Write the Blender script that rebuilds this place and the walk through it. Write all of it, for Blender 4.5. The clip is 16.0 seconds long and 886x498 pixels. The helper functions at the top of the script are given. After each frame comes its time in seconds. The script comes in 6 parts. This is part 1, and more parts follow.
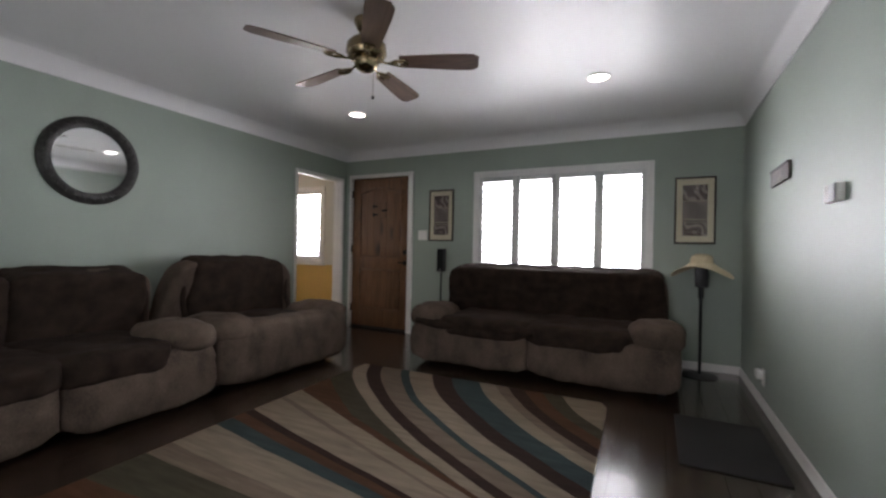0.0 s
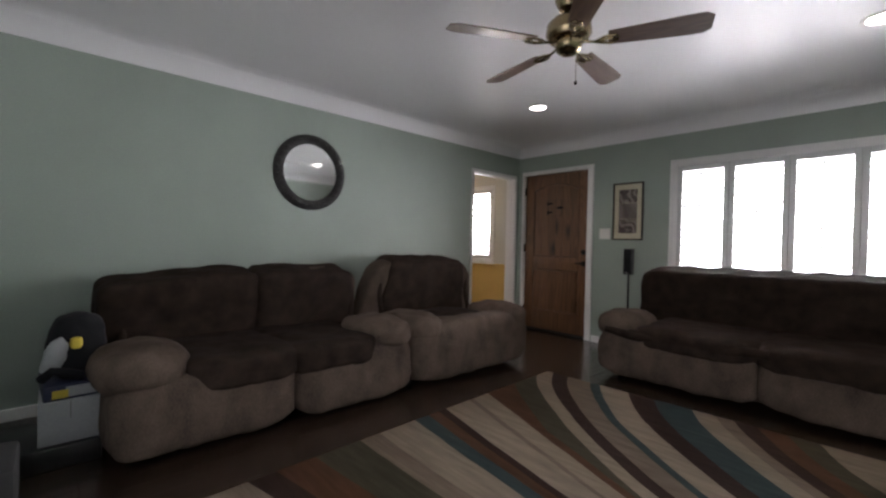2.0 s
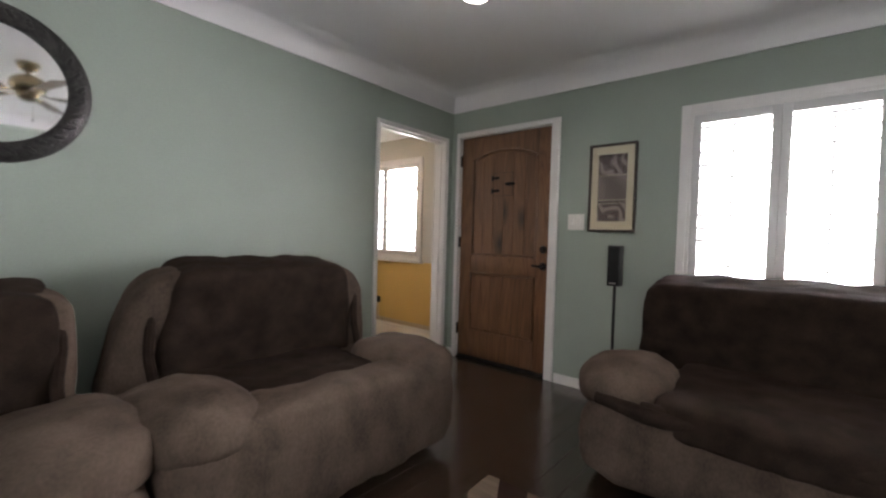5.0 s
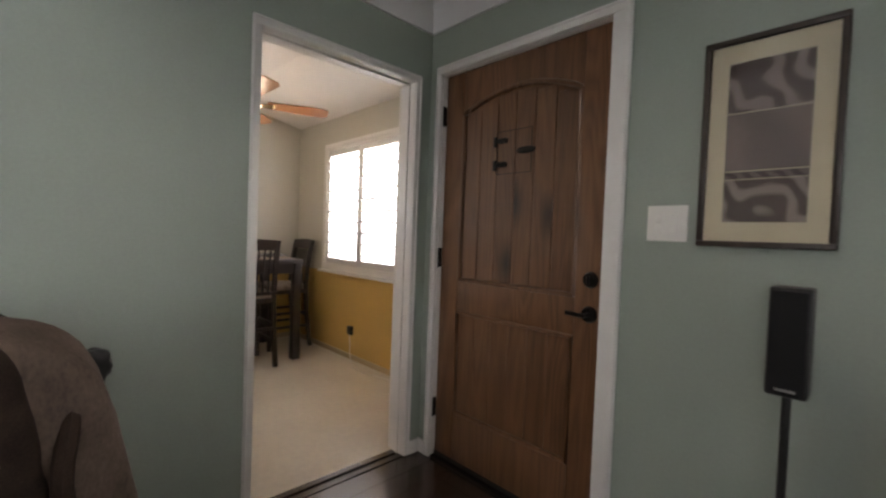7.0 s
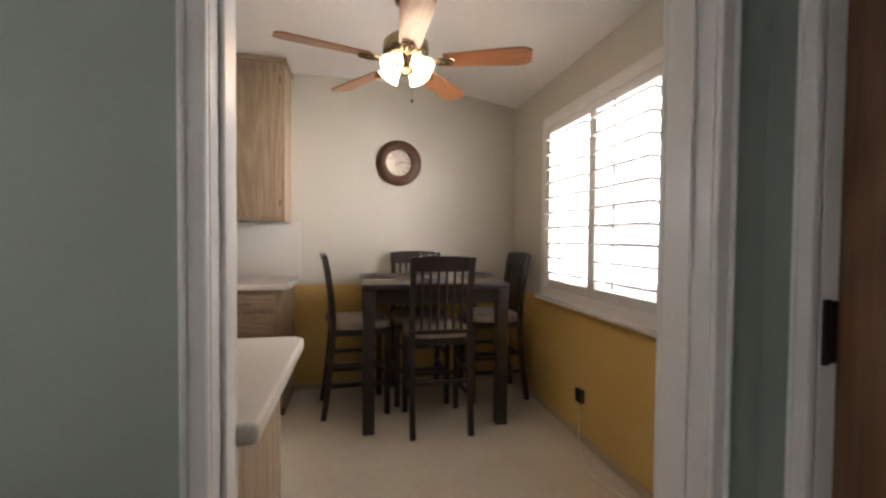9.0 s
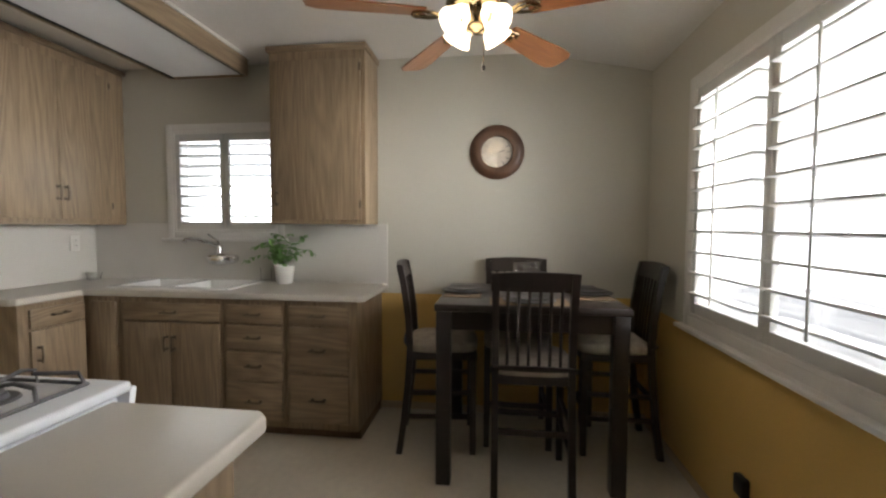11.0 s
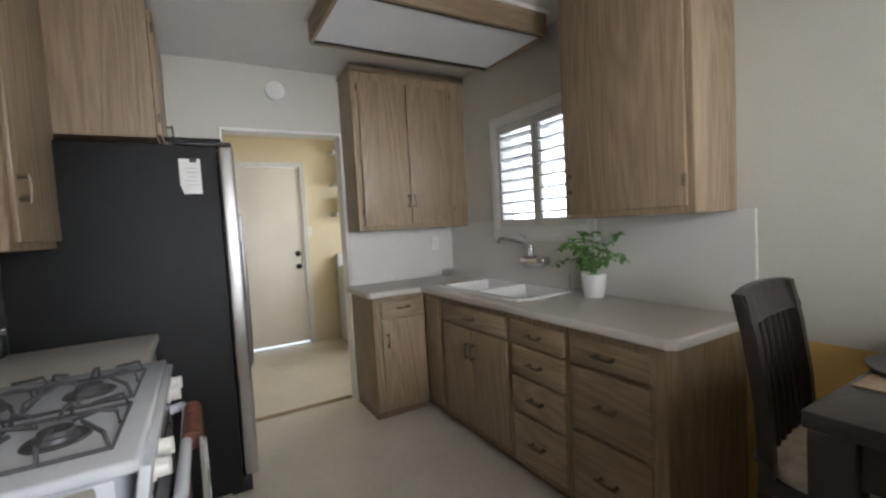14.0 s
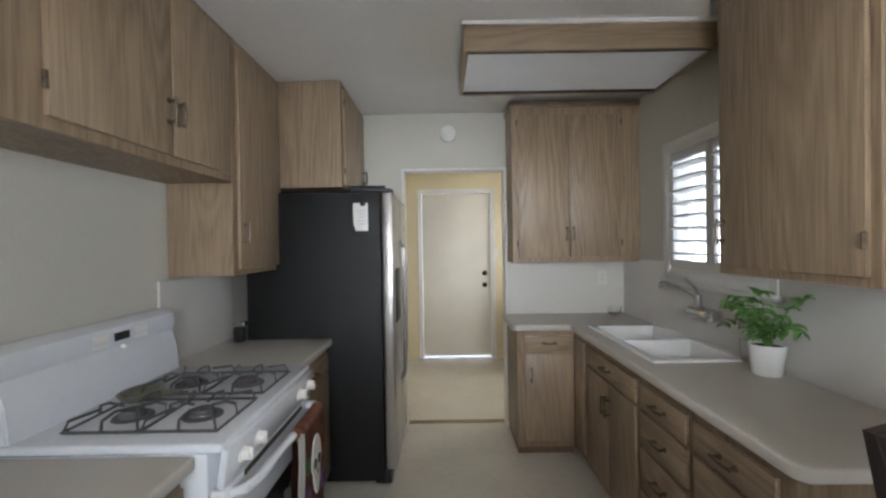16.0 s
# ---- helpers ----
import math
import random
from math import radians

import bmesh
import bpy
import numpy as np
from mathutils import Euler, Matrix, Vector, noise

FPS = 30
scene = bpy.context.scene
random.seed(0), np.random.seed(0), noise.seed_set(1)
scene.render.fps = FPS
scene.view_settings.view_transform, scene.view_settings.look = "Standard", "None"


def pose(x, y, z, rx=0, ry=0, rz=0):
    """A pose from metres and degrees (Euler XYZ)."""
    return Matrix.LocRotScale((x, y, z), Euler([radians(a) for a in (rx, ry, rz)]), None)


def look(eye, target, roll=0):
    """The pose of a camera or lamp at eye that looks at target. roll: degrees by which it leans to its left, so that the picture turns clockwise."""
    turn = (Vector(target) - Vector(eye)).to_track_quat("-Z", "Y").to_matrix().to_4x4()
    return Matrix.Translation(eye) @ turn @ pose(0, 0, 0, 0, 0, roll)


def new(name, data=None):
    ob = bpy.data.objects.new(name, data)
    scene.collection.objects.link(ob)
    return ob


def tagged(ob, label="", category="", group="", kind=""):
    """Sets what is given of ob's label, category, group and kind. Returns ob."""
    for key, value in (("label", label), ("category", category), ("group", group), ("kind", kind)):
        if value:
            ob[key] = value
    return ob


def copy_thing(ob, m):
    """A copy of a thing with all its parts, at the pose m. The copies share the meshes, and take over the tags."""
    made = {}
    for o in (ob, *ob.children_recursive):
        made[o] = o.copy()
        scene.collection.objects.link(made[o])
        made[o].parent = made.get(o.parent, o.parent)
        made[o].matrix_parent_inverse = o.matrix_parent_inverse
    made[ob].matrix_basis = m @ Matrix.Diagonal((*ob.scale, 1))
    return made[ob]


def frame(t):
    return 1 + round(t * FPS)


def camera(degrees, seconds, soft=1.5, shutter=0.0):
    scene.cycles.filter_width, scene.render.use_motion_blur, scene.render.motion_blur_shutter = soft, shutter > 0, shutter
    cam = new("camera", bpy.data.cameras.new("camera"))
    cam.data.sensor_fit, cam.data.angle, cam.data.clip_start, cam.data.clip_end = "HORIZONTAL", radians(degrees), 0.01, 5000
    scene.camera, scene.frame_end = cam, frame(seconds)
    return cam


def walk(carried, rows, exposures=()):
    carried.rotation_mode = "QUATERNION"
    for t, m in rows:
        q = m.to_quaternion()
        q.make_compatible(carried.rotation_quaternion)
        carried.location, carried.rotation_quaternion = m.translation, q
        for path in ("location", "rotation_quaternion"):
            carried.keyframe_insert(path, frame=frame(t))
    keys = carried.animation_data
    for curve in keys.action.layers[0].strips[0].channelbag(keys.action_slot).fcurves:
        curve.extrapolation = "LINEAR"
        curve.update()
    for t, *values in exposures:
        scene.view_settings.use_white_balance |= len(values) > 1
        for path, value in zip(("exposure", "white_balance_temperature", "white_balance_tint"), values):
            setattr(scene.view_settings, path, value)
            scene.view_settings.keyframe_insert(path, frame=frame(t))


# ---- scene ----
cam = camera(92.3, 16.0, soft=2.4, shutter=0.2)
PATH = [
    (0, (3.898, -4.712, 1.091), (2.999, -2.925, 1.093), 1.2),
    (0.5, (3.825, -4.722, 1.09), (2.722, -3.054, 1.088), 1.6),
    (1, (3.755, -4.735, 1.103), (2.489, -3.187, 1.09), 1.1),
    (1.5, (3.685, -4.713, 1.112), (2.278, -3.291, 1.093), 1.2),
    (2, (3.581, -4.7, 1.112), (2.111, -3.343, 1.086), 1.3),
    (2.5, (3.459, -4.637, 1.115), (1.986, -3.286, 1.058), 0.2),
    (3, (3.308, -4.43, 1.108), (1.818, -3.1, 1.009), 0.3),
    (3.5, (3.159, -4.18, 1.119), (1.704, -2.81, 1.058), 0.5),
    (4, (2.944, -3.901, 1.106), (1.624, -2.401, 1.029), 1.1),
    (6.5, (1.999, -1.889, 1.184), (0.716, -0.356, 1.137), 1.9),
    (7, (1.752, -1.562, 1.192), (0.316, -0.171, 1.134), 2.2),
    (7.5, (1.505, -1.3, 1.207), (-0.094, -0.102, 1.103), 1.2),
    (8, (1.211, -1.024, 1.219), (-0.576, -0.129, 1.149), 0.6),
    (8.5, (0.88, -0.813, 1.217), (-1.016, -0.18, 1.145), 0.7),
    (9, (0.634, -0.714, 1.224), (-1.326, -0.321, 1.17), 0.5),
    (11.5, (-0.035, -0.367, 1.324), (-1.984, -0.801, 1.202), -0.2),
    (12, (-0.204, -0.412, 1.323), (-2.073, -1.113, 1.195), -0.6),
    (12.5, (-0.389, -0.456, 1.32), (-2.075, -1.523, 1.179), -0.7),
    (13, (-0.559, -0.444, 1.302), (-2.013, -1.807, 1.138), -2.1),
    (13.5, (-0.775, -0.413, 1.318), (-2.0, -1.989, 1.188), -1.0),
    (14, (-0.97, -0.312, 1.34), (-1.957, -2.048, 1.226), -3.2),
    (14.5, (-1.136, -0.169, 1.37), (-1.926, -2.003, 1.253), -1.8),
    (15, (-1.259, -0.165, 1.363), (-1.745, -2.104, 1.309), -1.6),
    (15.5, (-1.373, -0.191, 1.414), (-1.556, -2.183, 1.419), -0.7),
    (16, (-1.452, -0.132, 1.468), (-1.45, -2.132, 1.445), -0.9),
]
walk(cam, [(t, look(eye, target, roll)) for t, eye, target, roll in PATH], [(0.0, 0.24, 6600, 18), (2.0, 0.32, 6600, 19), (3.0, 0.64, 6600, 19), (4.2, 0.88, 6650, 19), (6.5, 0.72, 6900, 19), (8.0, 0.65, 6850, 18), (9.0, 0.34, 6850, 18), (9.8, 0.15, 6700, 14), (11.5, -0.20, 6450, 10), (13.0, -0.22, 6250, 11), (14.0, -0.32, 6000, 10), (15.0, -0.38, 5950, 10), (16.0, -0.36, 5900, 9)])

# ---- light, world, exposure ----
scene.view_settings.exposure = 0.0
world = bpy.data.worlds.new("sky")
scene.world = world
world.use_nodes = True
_wn = world.node_tree.nodes
_sky = _wn.new("ShaderNodeTexSky")
_sky.sky_type, _sky.sun_disc, _sky.sun_elevation, _sky.sun_rotation = "NISHITA", False, radians(48), radians(150)
_wn["Background"].inputs["Strength"].default_value = 0.14
world.node_tree.links.new(_sky.outputs[0], _wn["Background"].inputs["Color"])


def lamp(name, kind, m, energy, color, size=0.2, size_y=None, **more):
    data = bpy.data.lights.new(name, kind)
    data.energy, data.color = energy, color
    if kind == "AREA":
        data.shape, data.size, data.size_y = "RECTANGLE", size, size_y or size
    if kind == "POINT":
        data.shadow_soft_size = size
    if kind == "SPOT":
        data.shadow_soft_size, data.spot_size, data.spot_blend = size, radians(130), 0.6
    ob = new(name, data)
    ob.matrix_world = m
    return ob


DAY = (0.93, 0.97, 1.0)
lamp("window_daylight_front", "AREA", look((2.9, 0.75, 1.40), (2.9, -3, 2.05)), 162, DAY, 1.8, 1.2).data.spread = radians(135)
# Added fill from behind the seats, where no window is seen.
lamp("window_daylight_back", "AREA", look((3.2, -5.72, 1.4), (2.9, 0, 1.5)), 5, DAY, 1.7, 1.2)
lamp("window_daylight_dining", "AREA", look((-1.62, 1.25, 1.7), (-1.70, -2, 1.45)), 70, (1.0, 0.985, 0.955), 1.15, 1.0).data.spread = radians(115)
lamp("window_daylight_sink", "AREA", look((-3.25, -2.42, 1.55), (-2.4, -2.42, 2.6)), 13, DAY, 0.75, 0.7)
# Lamp added at an unseen opening to brighten the laundry.
lamp("window_daylight_laundry", "AREA", look((-3.32, -4.6, 1.55), (-1, -4.6, 1.2)), 24, (1.0, 0.93, 0.83), 0.8, 0.9)
for _x in (1.16, 3.47):
    lamp("recessed_light_glow", "SPOT", Matrix.Translation((_x, -1.262, 2.425)), 10, (1.0, 0.9, 0.78), 0.05)
lamp("dining_fan_glow", "POINT", Matrix.Translation((-1.60, -0.472, 1.93)), 3.5, (1.0, 0.80, 0.58), 0.10)
_sun = bpy.data.lights.new("sun", "SUN")
_sun.energy, _sun.angle, _sun.color = 1.0, radians(12), (1, 0.96, 0.9)
new("sun", _sun).matrix_world = look((10, 18, 24), (0, 0, 0))

# ---- materials ----
MATS = {}


def material(name, base, rough=0.6, metal=0.0, vary=0.06, scale=3.0, fine=60.0, bump=0.05, spec=0.5, coat=0.0, dist=0.002, stretch=(1, 1, 1), second=None, rvar=0.05):
    """A surface with slow stains and fine grain at real-world size."""
    m = bpy.data.materials.new(name)
    m.use_nodes = True
    nt, n = m.node_tree, m.node_tree.nodes
    b = n["Principled BSDF"]
    b.inputs["Roughness"].default_value, b.inputs["Metallic"].default_value = rough, metal
    b.inputs["Specular IOR Level"].default_value, b.inputs["Coat Weight"].default_value = spec, coat
    co = n.new("ShaderNodeTexCoord")
    mp = n.new("ShaderNodeMapping")
    mp.inputs["Scale"].default_value = stretch
    nt.links.new(co.outputs["Object"], mp.inputs["Vector"])
    a, f = n.new("ShaderNodeTexNoise"), n.new("ShaderNodeTexNoise")
    a.inputs["Scale"].default_value, f.inputs["Scale"].default_value = scale, fine
    a.inputs["Detail"].default_value, f.inputs["Detail"].default_value = 5, 4
    for t in (a, f):
        nt.links.new(mp.outputs[0], t.inputs["Vector"])
    mix = n.new("ShaderNodeMix")
    mix.data_type = "RGBA"
    lo = second or tuple(c * (1 - 2 * vary) for c in base)
    hi = base if second else tuple(min(1, c * (1 + vary)) for c in base)
    mix.inputs[6].default_value, mix.inputs[7].default_value = (*lo, 1), (*hi, 1)
    add = n.new("ShaderNodeMath")
    add.operation = "MULTIPLY_ADD"
    add.inputs[1].default_value = 0.35
    nt.links.new(f.outputs["Fac"], add.inputs[0])
    sub = n.new("ShaderNodeMath")
    sub.operation = "MULTIPLY"
    sub.inputs[1].default_value = 0.65
    nt.links.new(a.outputs["Fac"], sub.inputs[0])
    nt.links.new(sub.outputs[0], add.inputs[2])
    ramp = n.new("ShaderNodeMapRange")
    ramp.inputs["From Min"].default_value, ramp.inputs["From Max"].default_value = 0.3, 0.7
    nt.links.new(add.outputs[0], ramp.inputs[0])
    nt.links.new(ramp.outputs[0], mix.inputs[0])
    nt.links.new(mix.outputs[2], b.inputs["Base Color"])
    rr = n.new("ShaderNodeMapRange")
    rr.inputs["To Min"].default_value, rr.inputs["To Max"].default_value = max(0.02, rough - rvar), min(1, rough + rvar)
    nt.links.new(a.outputs["Fac"], rr.inputs[0])
    nt.links.new(rr.outputs[0], b.inputs["Roughness"])
    if bump:
        bp = n.new("ShaderNodeBump")
        bp.inputs["Strength"].default_value, bp.inputs["Distance"].default_value = min(1, bump), dist
        nt.links.new(f.outputs["Fac"], bp.inputs["Height"])
        nt.links.new(bp.outputs[0], b.inputs["Normal"])
    MATS[name] = m
    return m


def wood(name, light, dark, axis="z", rough=0.45, size=1.0, knots=0.0, coat=0.0, tone=0.12):
    """Wood with grain along one axis; each piece takes its own shift and tone."""
    m = bpy.data.materials.new(name)
    m.use_nodes = True
    nt, n = m.node_tree, m.node_tree.nodes
    b = n["Principled BSDF"]
    b.inputs["Coat Weight"].default_value, b.inputs["Coat Roughness"].default_value = coat, 0.25
    co, info = n.new("ShaderNodeTexCoord"), n.new("ShaderNodeObjectInfo")
    off = n.new("ShaderNodeVectorMath")
    off.operation = "MULTIPLY_ADD"
    comb = n.new("ShaderNodeCombineXYZ")
    for i in range(3):
        nt.links.new(info.outputs["Random"], comb.inputs[i])
    nt.links.new(comb.outputs[0], off.inputs[0])
    off.inputs[1].default_value = (7, 11, 5)
    nt.links.new(co.outputs["Object"], off.inputs[2])
    mp = n.new("ShaderNodeMapping")
    k = {"x": (0.06, 1, 1), "y": (1, 0.06, 1), "z": (1, 1, 0.06)}[axis]
    mp.inputs["Scale"].default_value = k
    nt.links.new(off.outputs[0], mp.inputs["Vector"])
    g1, g2, g3 = (n.new("ShaderNodeTexNoise") for _ in range(3))
    g1.inputs["Scale"].default_value, g1.inputs["Detail"].default_value, g1.inputs["Distortion"].default_value = 5.5 * size, 1.5, 0.6
    g2.inputs["Scale"].default_value, g2.inputs["Detail"].default_value = 110 * size, 6
    g3.inputs["Scale"].default_value = 1.3
    m1 = n.new("ShaderNodeMapping")
    m1.inputs["Scale"].default_value = {"x": (0.11, 1, 1), "y": (1, 0.11, 1), "z": (1, 1, 0.11)}[axis]
    nt.links.new(off.outputs[0], m1.inputs["Vector"])
    nt.links.new(m1.outputs[0], g1.inputs["Vector"])
    nt.links.new(mp.outputs[0], g2.inputs["Vector"])
    nt.links.new(off.outputs[0], g3.inputs["Vector"])
    ring = n.new("ShaderNodeMath")
    ring.operation = "MULTIPLY_ADD"
    ring.inputs[1].default_value = 15
    nt.links.new(g1.outputs["Fac"], ring.inputs[0])
    fr = n.new("ShaderNodeMath")
    fr.operation = "PINGPONG"
    fr.inputs[1].default_value = 0.5
    nt.links.new(ring.outputs[0], fr.inputs[0])
    s = n.new("ShaderNodeMath")
    s.operation = "MULTIPLY_ADD"
    s.inputs[1].default_value = 0.62
    nt.links.new(fr.outputs[0], s.inputs[0])
    h = n.new("ShaderNodeMath")
    h.operation = "MULTIPLY"
    h.inputs[1].default_value = 0.85
    nt.links.new(g2.outputs["Fac"], h.inputs[0])
    nt.links.new(h.outputs[0], s.inputs[2])
    mix = n.new("ShaderNodeMix")
    mix.data_type = "RGBA"
    mix.inputs[6].default_value, mix.inputs[7].default_value = (*dark, 1), (*light, 1)
    nt.links.new(s.outputs[0], mix.inputs[0])
    hsv = n.new("ShaderNodeHueSaturation")
    tv = n.new("ShaderNodeMath")
    tv.operation = "MULTIPLY_ADD"
    tv.inputs[1].default_value, tv.inputs[2].default_value = tone * 2, 1 - tone
    ad = n.new("ShaderNodeMath")
    ad.operation = "MULTIPLY_ADD"
    ad.inputs[1].default_value = 0.45
    nt.links.new(g3.outputs["Fac"], ad.inputs[0])
    ha = n.new("ShaderNodeMath")
    ha.operation = "MULTIPLY"
    ha.inputs[1].default_value = 0.55
    nt.links.new(info.outputs["Random"], ha.inputs[0])
    nt.links.new(ha.outputs[0], ad.inputs[2])
    nt.links.new(ad.outputs[0], tv.inputs[0])
    nt.links.new(tv.outputs[0], hsv.inputs["Value"])
    nt.links.new(mix.outputs[2], hsv.inputs["Color"])
    out = hsv.outputs[0]
    if knots:
        vo = n.new("ShaderNodeTexVoronoi")
        vo.inputs["Scale"].default_value = 3.2
        km = n.new("ShaderNodeMapping")
        km.inputs["Scale"].default_value = {"x": (0.5, 1, 1), "y": (1, 0.5, 1), "z": (1, 1, 0.5)}[axis]
        nt.links.new(off.outputs[0], km.inputs["Vector"])
        nt.links.new(km.outputs[0], vo.inputs["Vector"])
        kr = n.new("ShaderNodeMapRange")
        kr.inputs["From Min"].default_value, kr.inputs["From Max"].default_value = 0.02, 0.22
        kr.inputs["To Min"].default_value, kr.inputs["To Max"].default_value = knots, 0
        nt.links.new(vo.outputs["Distance"], kr.inputs[0])
        km2 = n.new("ShaderNodeMix")
        km2.data_type = "RGBA"
        km2.inputs[7].default_value = (*[c * 0.25 for c in dark], 1)
        nt.links.new(kr.outputs[0], km2.inputs[0])
        nt.links.new(out, km2.inputs[6])
        out = km2.outputs[2]
    nt.links.new(out, b.inputs["Base Color"])
    rr = n.new("ShaderNodeMapRange")
    rr.inputs["To Min"].default_value, rr.inputs["To Max"].default_value = rough + 0.1, rough - 0.1
    nt.links.new(s.outputs[0], rr.inputs[0])
    nt.links.new(rr.outputs[0], b.inputs["Roughness"])
    bp = n.new("ShaderNodeBump")
    bp.inputs["Strength"].default_value, bp.inputs["Distance"].default_value = 0.25, 0.0015
    nt.links.new(s.outputs[0], bp.inputs["Height"])
    nt.links.new(bp.outputs[0], b.inputs["Normal"])
    return m


def glow(name, color, strength):
    m = bpy.data.materials.new(name)
    m.use_nodes = True
    b = m.node_tree.nodes["Principled BSDF"]
    b.inputs["Base Color"].default_value = (*color, 1)
    b.inputs["Emission Color"].default_value, b.inputs["Emission Strength"].default_value = (*color, 1), strength
    return m


def glass(name, tint=(1, 1, 1), rough=0.0):
    m = bpy.data.materials.new(name)
    m.use_nodes = True
    b = m.node_tree.nodes["Principled BSDF"]
    b.inputs["Base Color"].default_value = (*tint, 1)
    b.inputs["Transmission Weight"].default_value, b.inputs["Roughness"].default_value, b.inputs["IOR"].default_value = 1, rough, 1.45
    return m


GREEN = material("sage_green_paint", (0.325, 0.375, 0.325), 0.5, vary=0.05, scale=1.5, fine=90, bump=0.14, spec=0.38)
CREAM = material("cream_paint", (0.565, 0.55, 0.485), 0.5, vary=0.03, scale=1.5, fine=90, bump=0.12)
YELLOW = material("ochre_paint", (0.66, 0.44, 0.14), 0.5, vary=0.05, scale=1.8, fine=90, bump=0.12)
BUTTER = material("butter_yellow_paint", (0.78, 0.70, 0.50), 0.5, vary=0.04, scale=1.6, fine=80, bump=0.1)
CEIL = material("glossy_white_ceiling_paint", (0.80, 0.79, 0.80), 0.30, vary=0.01, scale=0.8, fine=60, bump=0.05, dist=0.002, rvar=0.02)
CEILK = material("kitchen_ceiling_paint", (0.83, 0.82, 0.80), 0.38, vary=0.04, scale=1.5, fine=70, bump=0.1)
WHITE = material("white_trim_paint", (0.76, 0.75, 0.73), 0.32, vary=0.04, scale=6, fine=70, bump=0.06)
SHUT = material("white_shutter_paint", (0.62, 0.62, 0.61), 0.35, vary=0.02, scale=5, fine=50, bump=0.02)
FLOORW = wood("dark_floor_wood", (0.048, 0.028, 0.019), (0.019, 0.0115, 0.0085), "y", 0.2, 1.0, coat=0.6, tone=0.22)
VINYL = material("cream_vinyl_floor", (0.68, 0.635, 0.55), 0.30, vary=0.08, scale=2.2, fine=26, bump=0.08, dist=0.003)
OAK = wood("oak_veneer_upright", (0.362, 0.268, 0.170), (0.112, 0.075, 0.045), "z", 0.45, 0.8)
OAKY = wood("oak_veneer_level", (0.362, 0.268, 0.170), (0.112, 0.075, 0.045), "y", 0.45, 0.8)
OAKX = wood("oak_veneer_cross", (0.362, 0.268, 0.170), (0.112, 0.075, 0.045), "x", 0.45, 0.8)
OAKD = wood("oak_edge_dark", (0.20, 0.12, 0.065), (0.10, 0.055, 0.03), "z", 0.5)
ALDER = wood("knotty_alder", (0.200, 0.094, 0.041), (0.052, 0.023, 0.011), "z", 0.42, 0.8, knots=1.0, coat=0.25, tone=0.2)
ESPRESSO = wood("espresso_wood", (0.024, 0.0155, 0.0135), (0.011, 0.008, 0.0075), "z", 0.35, coat=0.15)
CHERRY = wood("cherry_blade_wood", (0.30, 0.12, 0.045), (0.15, 0.055, 0.02), "x", 0.35, coat=0.3)
WALNUT = wood("walnut_blade_wood", (0.13, 0.075, 0.05), (0.055, 0.03, 0.022), "x", 0.4, coat=0.2)
SUEDE = material("taupe_microsuede", (0.150, 0.110, 0.085), 0.92, vary=0.16, scale=7, fine=120, bump=0.3, spec=0.15, second=(0.052, 0.037, 0.029), stretch=(1, 1, 0.55))
THROW = material("dark_brown_throw", (0.034, 0.0225, 0.0175), 0.95, vary=0.3, scale=9, fine=240, bump=0.5, spec=0.1, dist=0.003)
LAM = material("cream_laminate", (0.56, 0.525, 0.47), 0.35, vary=0.03, scale=4, fine=200, bump=0.02)
SPLASH = material("laminate_splashback", (0.66, 0.64, 0.60), 0.35, vary=0.03, scale=2, fine=120, bump=0.03)
ENAMEL = material("white_enamel", (0.74, 0.77, 0.82), 0.18, vary=0.03, scale=5, fine=30, bump=0.0, coat=0.4)
BLACKM = material("black_fridge_side", (0.009, 0.009, 0.0095), 0.6, vary=0.1, scale=5, fine=300, bump=0.15, spec=0.3)
STEEL = material("brushed_steel", (0.52, 0.51, 0.50), 0.28, 1.0, vary=0.08, scale=2, fine=220, bump=0.05, stretch=(1, 1, 0.03))
CHROME = material("chrome", (0.72, 0.72, 0.73), 0.1, 1.0, vary=0.03, bump=0)
PEWTER = material("antique_pewter", (0.17, 0.135, 0.10), 0.4, 1.0, vary=0.2, scale=40, bump=0.1)
BRONZE = material("black_bronze", (0.018, 0.015, 0.014), 0.45, 0.8, vary=0.2, scale=40, bump=0.1)
BRASS = material("antique_brass", (0.32, 0.25, 0.15), 0.25, 1.0, vary=0.15, scale=20, bump=0.05)
IRON = material("grey_cast_iron", (0.10, 0.10, 0.105), 0.55, 0.3, vary=0.15, scale=30, bump=0.3)
BLACKP = material("black_plastic", (0.015, 0.015, 0.016), 0.4, vary=0.1, bump=0.05)
WHITEP = material("white_plastic", (0.78, 0.77, 0.73), 0.35, vary=0.03, bump=0.02)
MIRROR = material("mirror_silver", (0.86, 0.87, 0.87), 0.02, 1.0, vary=0.01, bump=0)
PLANT = material("basil_leaf", (0.15, 0.31, 0.075), 0.45, vary=0.3, scale=25, bump=0.2)
PAPER = material("white_paper", (0.8, 0.79, 0.76), 0.8, vary=0.04, bump=0.05)
STRAW = material("straw_hat", (0.66, 0.56, 0.38), 0.85, vary=0.12, scale=40, fine=260, bump=0.6)
CLOTH = material("ivory_damask", (0.52, 0.46, 0.38), 0.85, vary=0.25, scale=22, fine=200, bump=0.3, second=(0.28, 0.235, 0.19))
DARK = material("shadow_gap_dark", (0.03, 0.022, 0.017), 0.8, bump=0)
GLASS = glass("clear_glass")


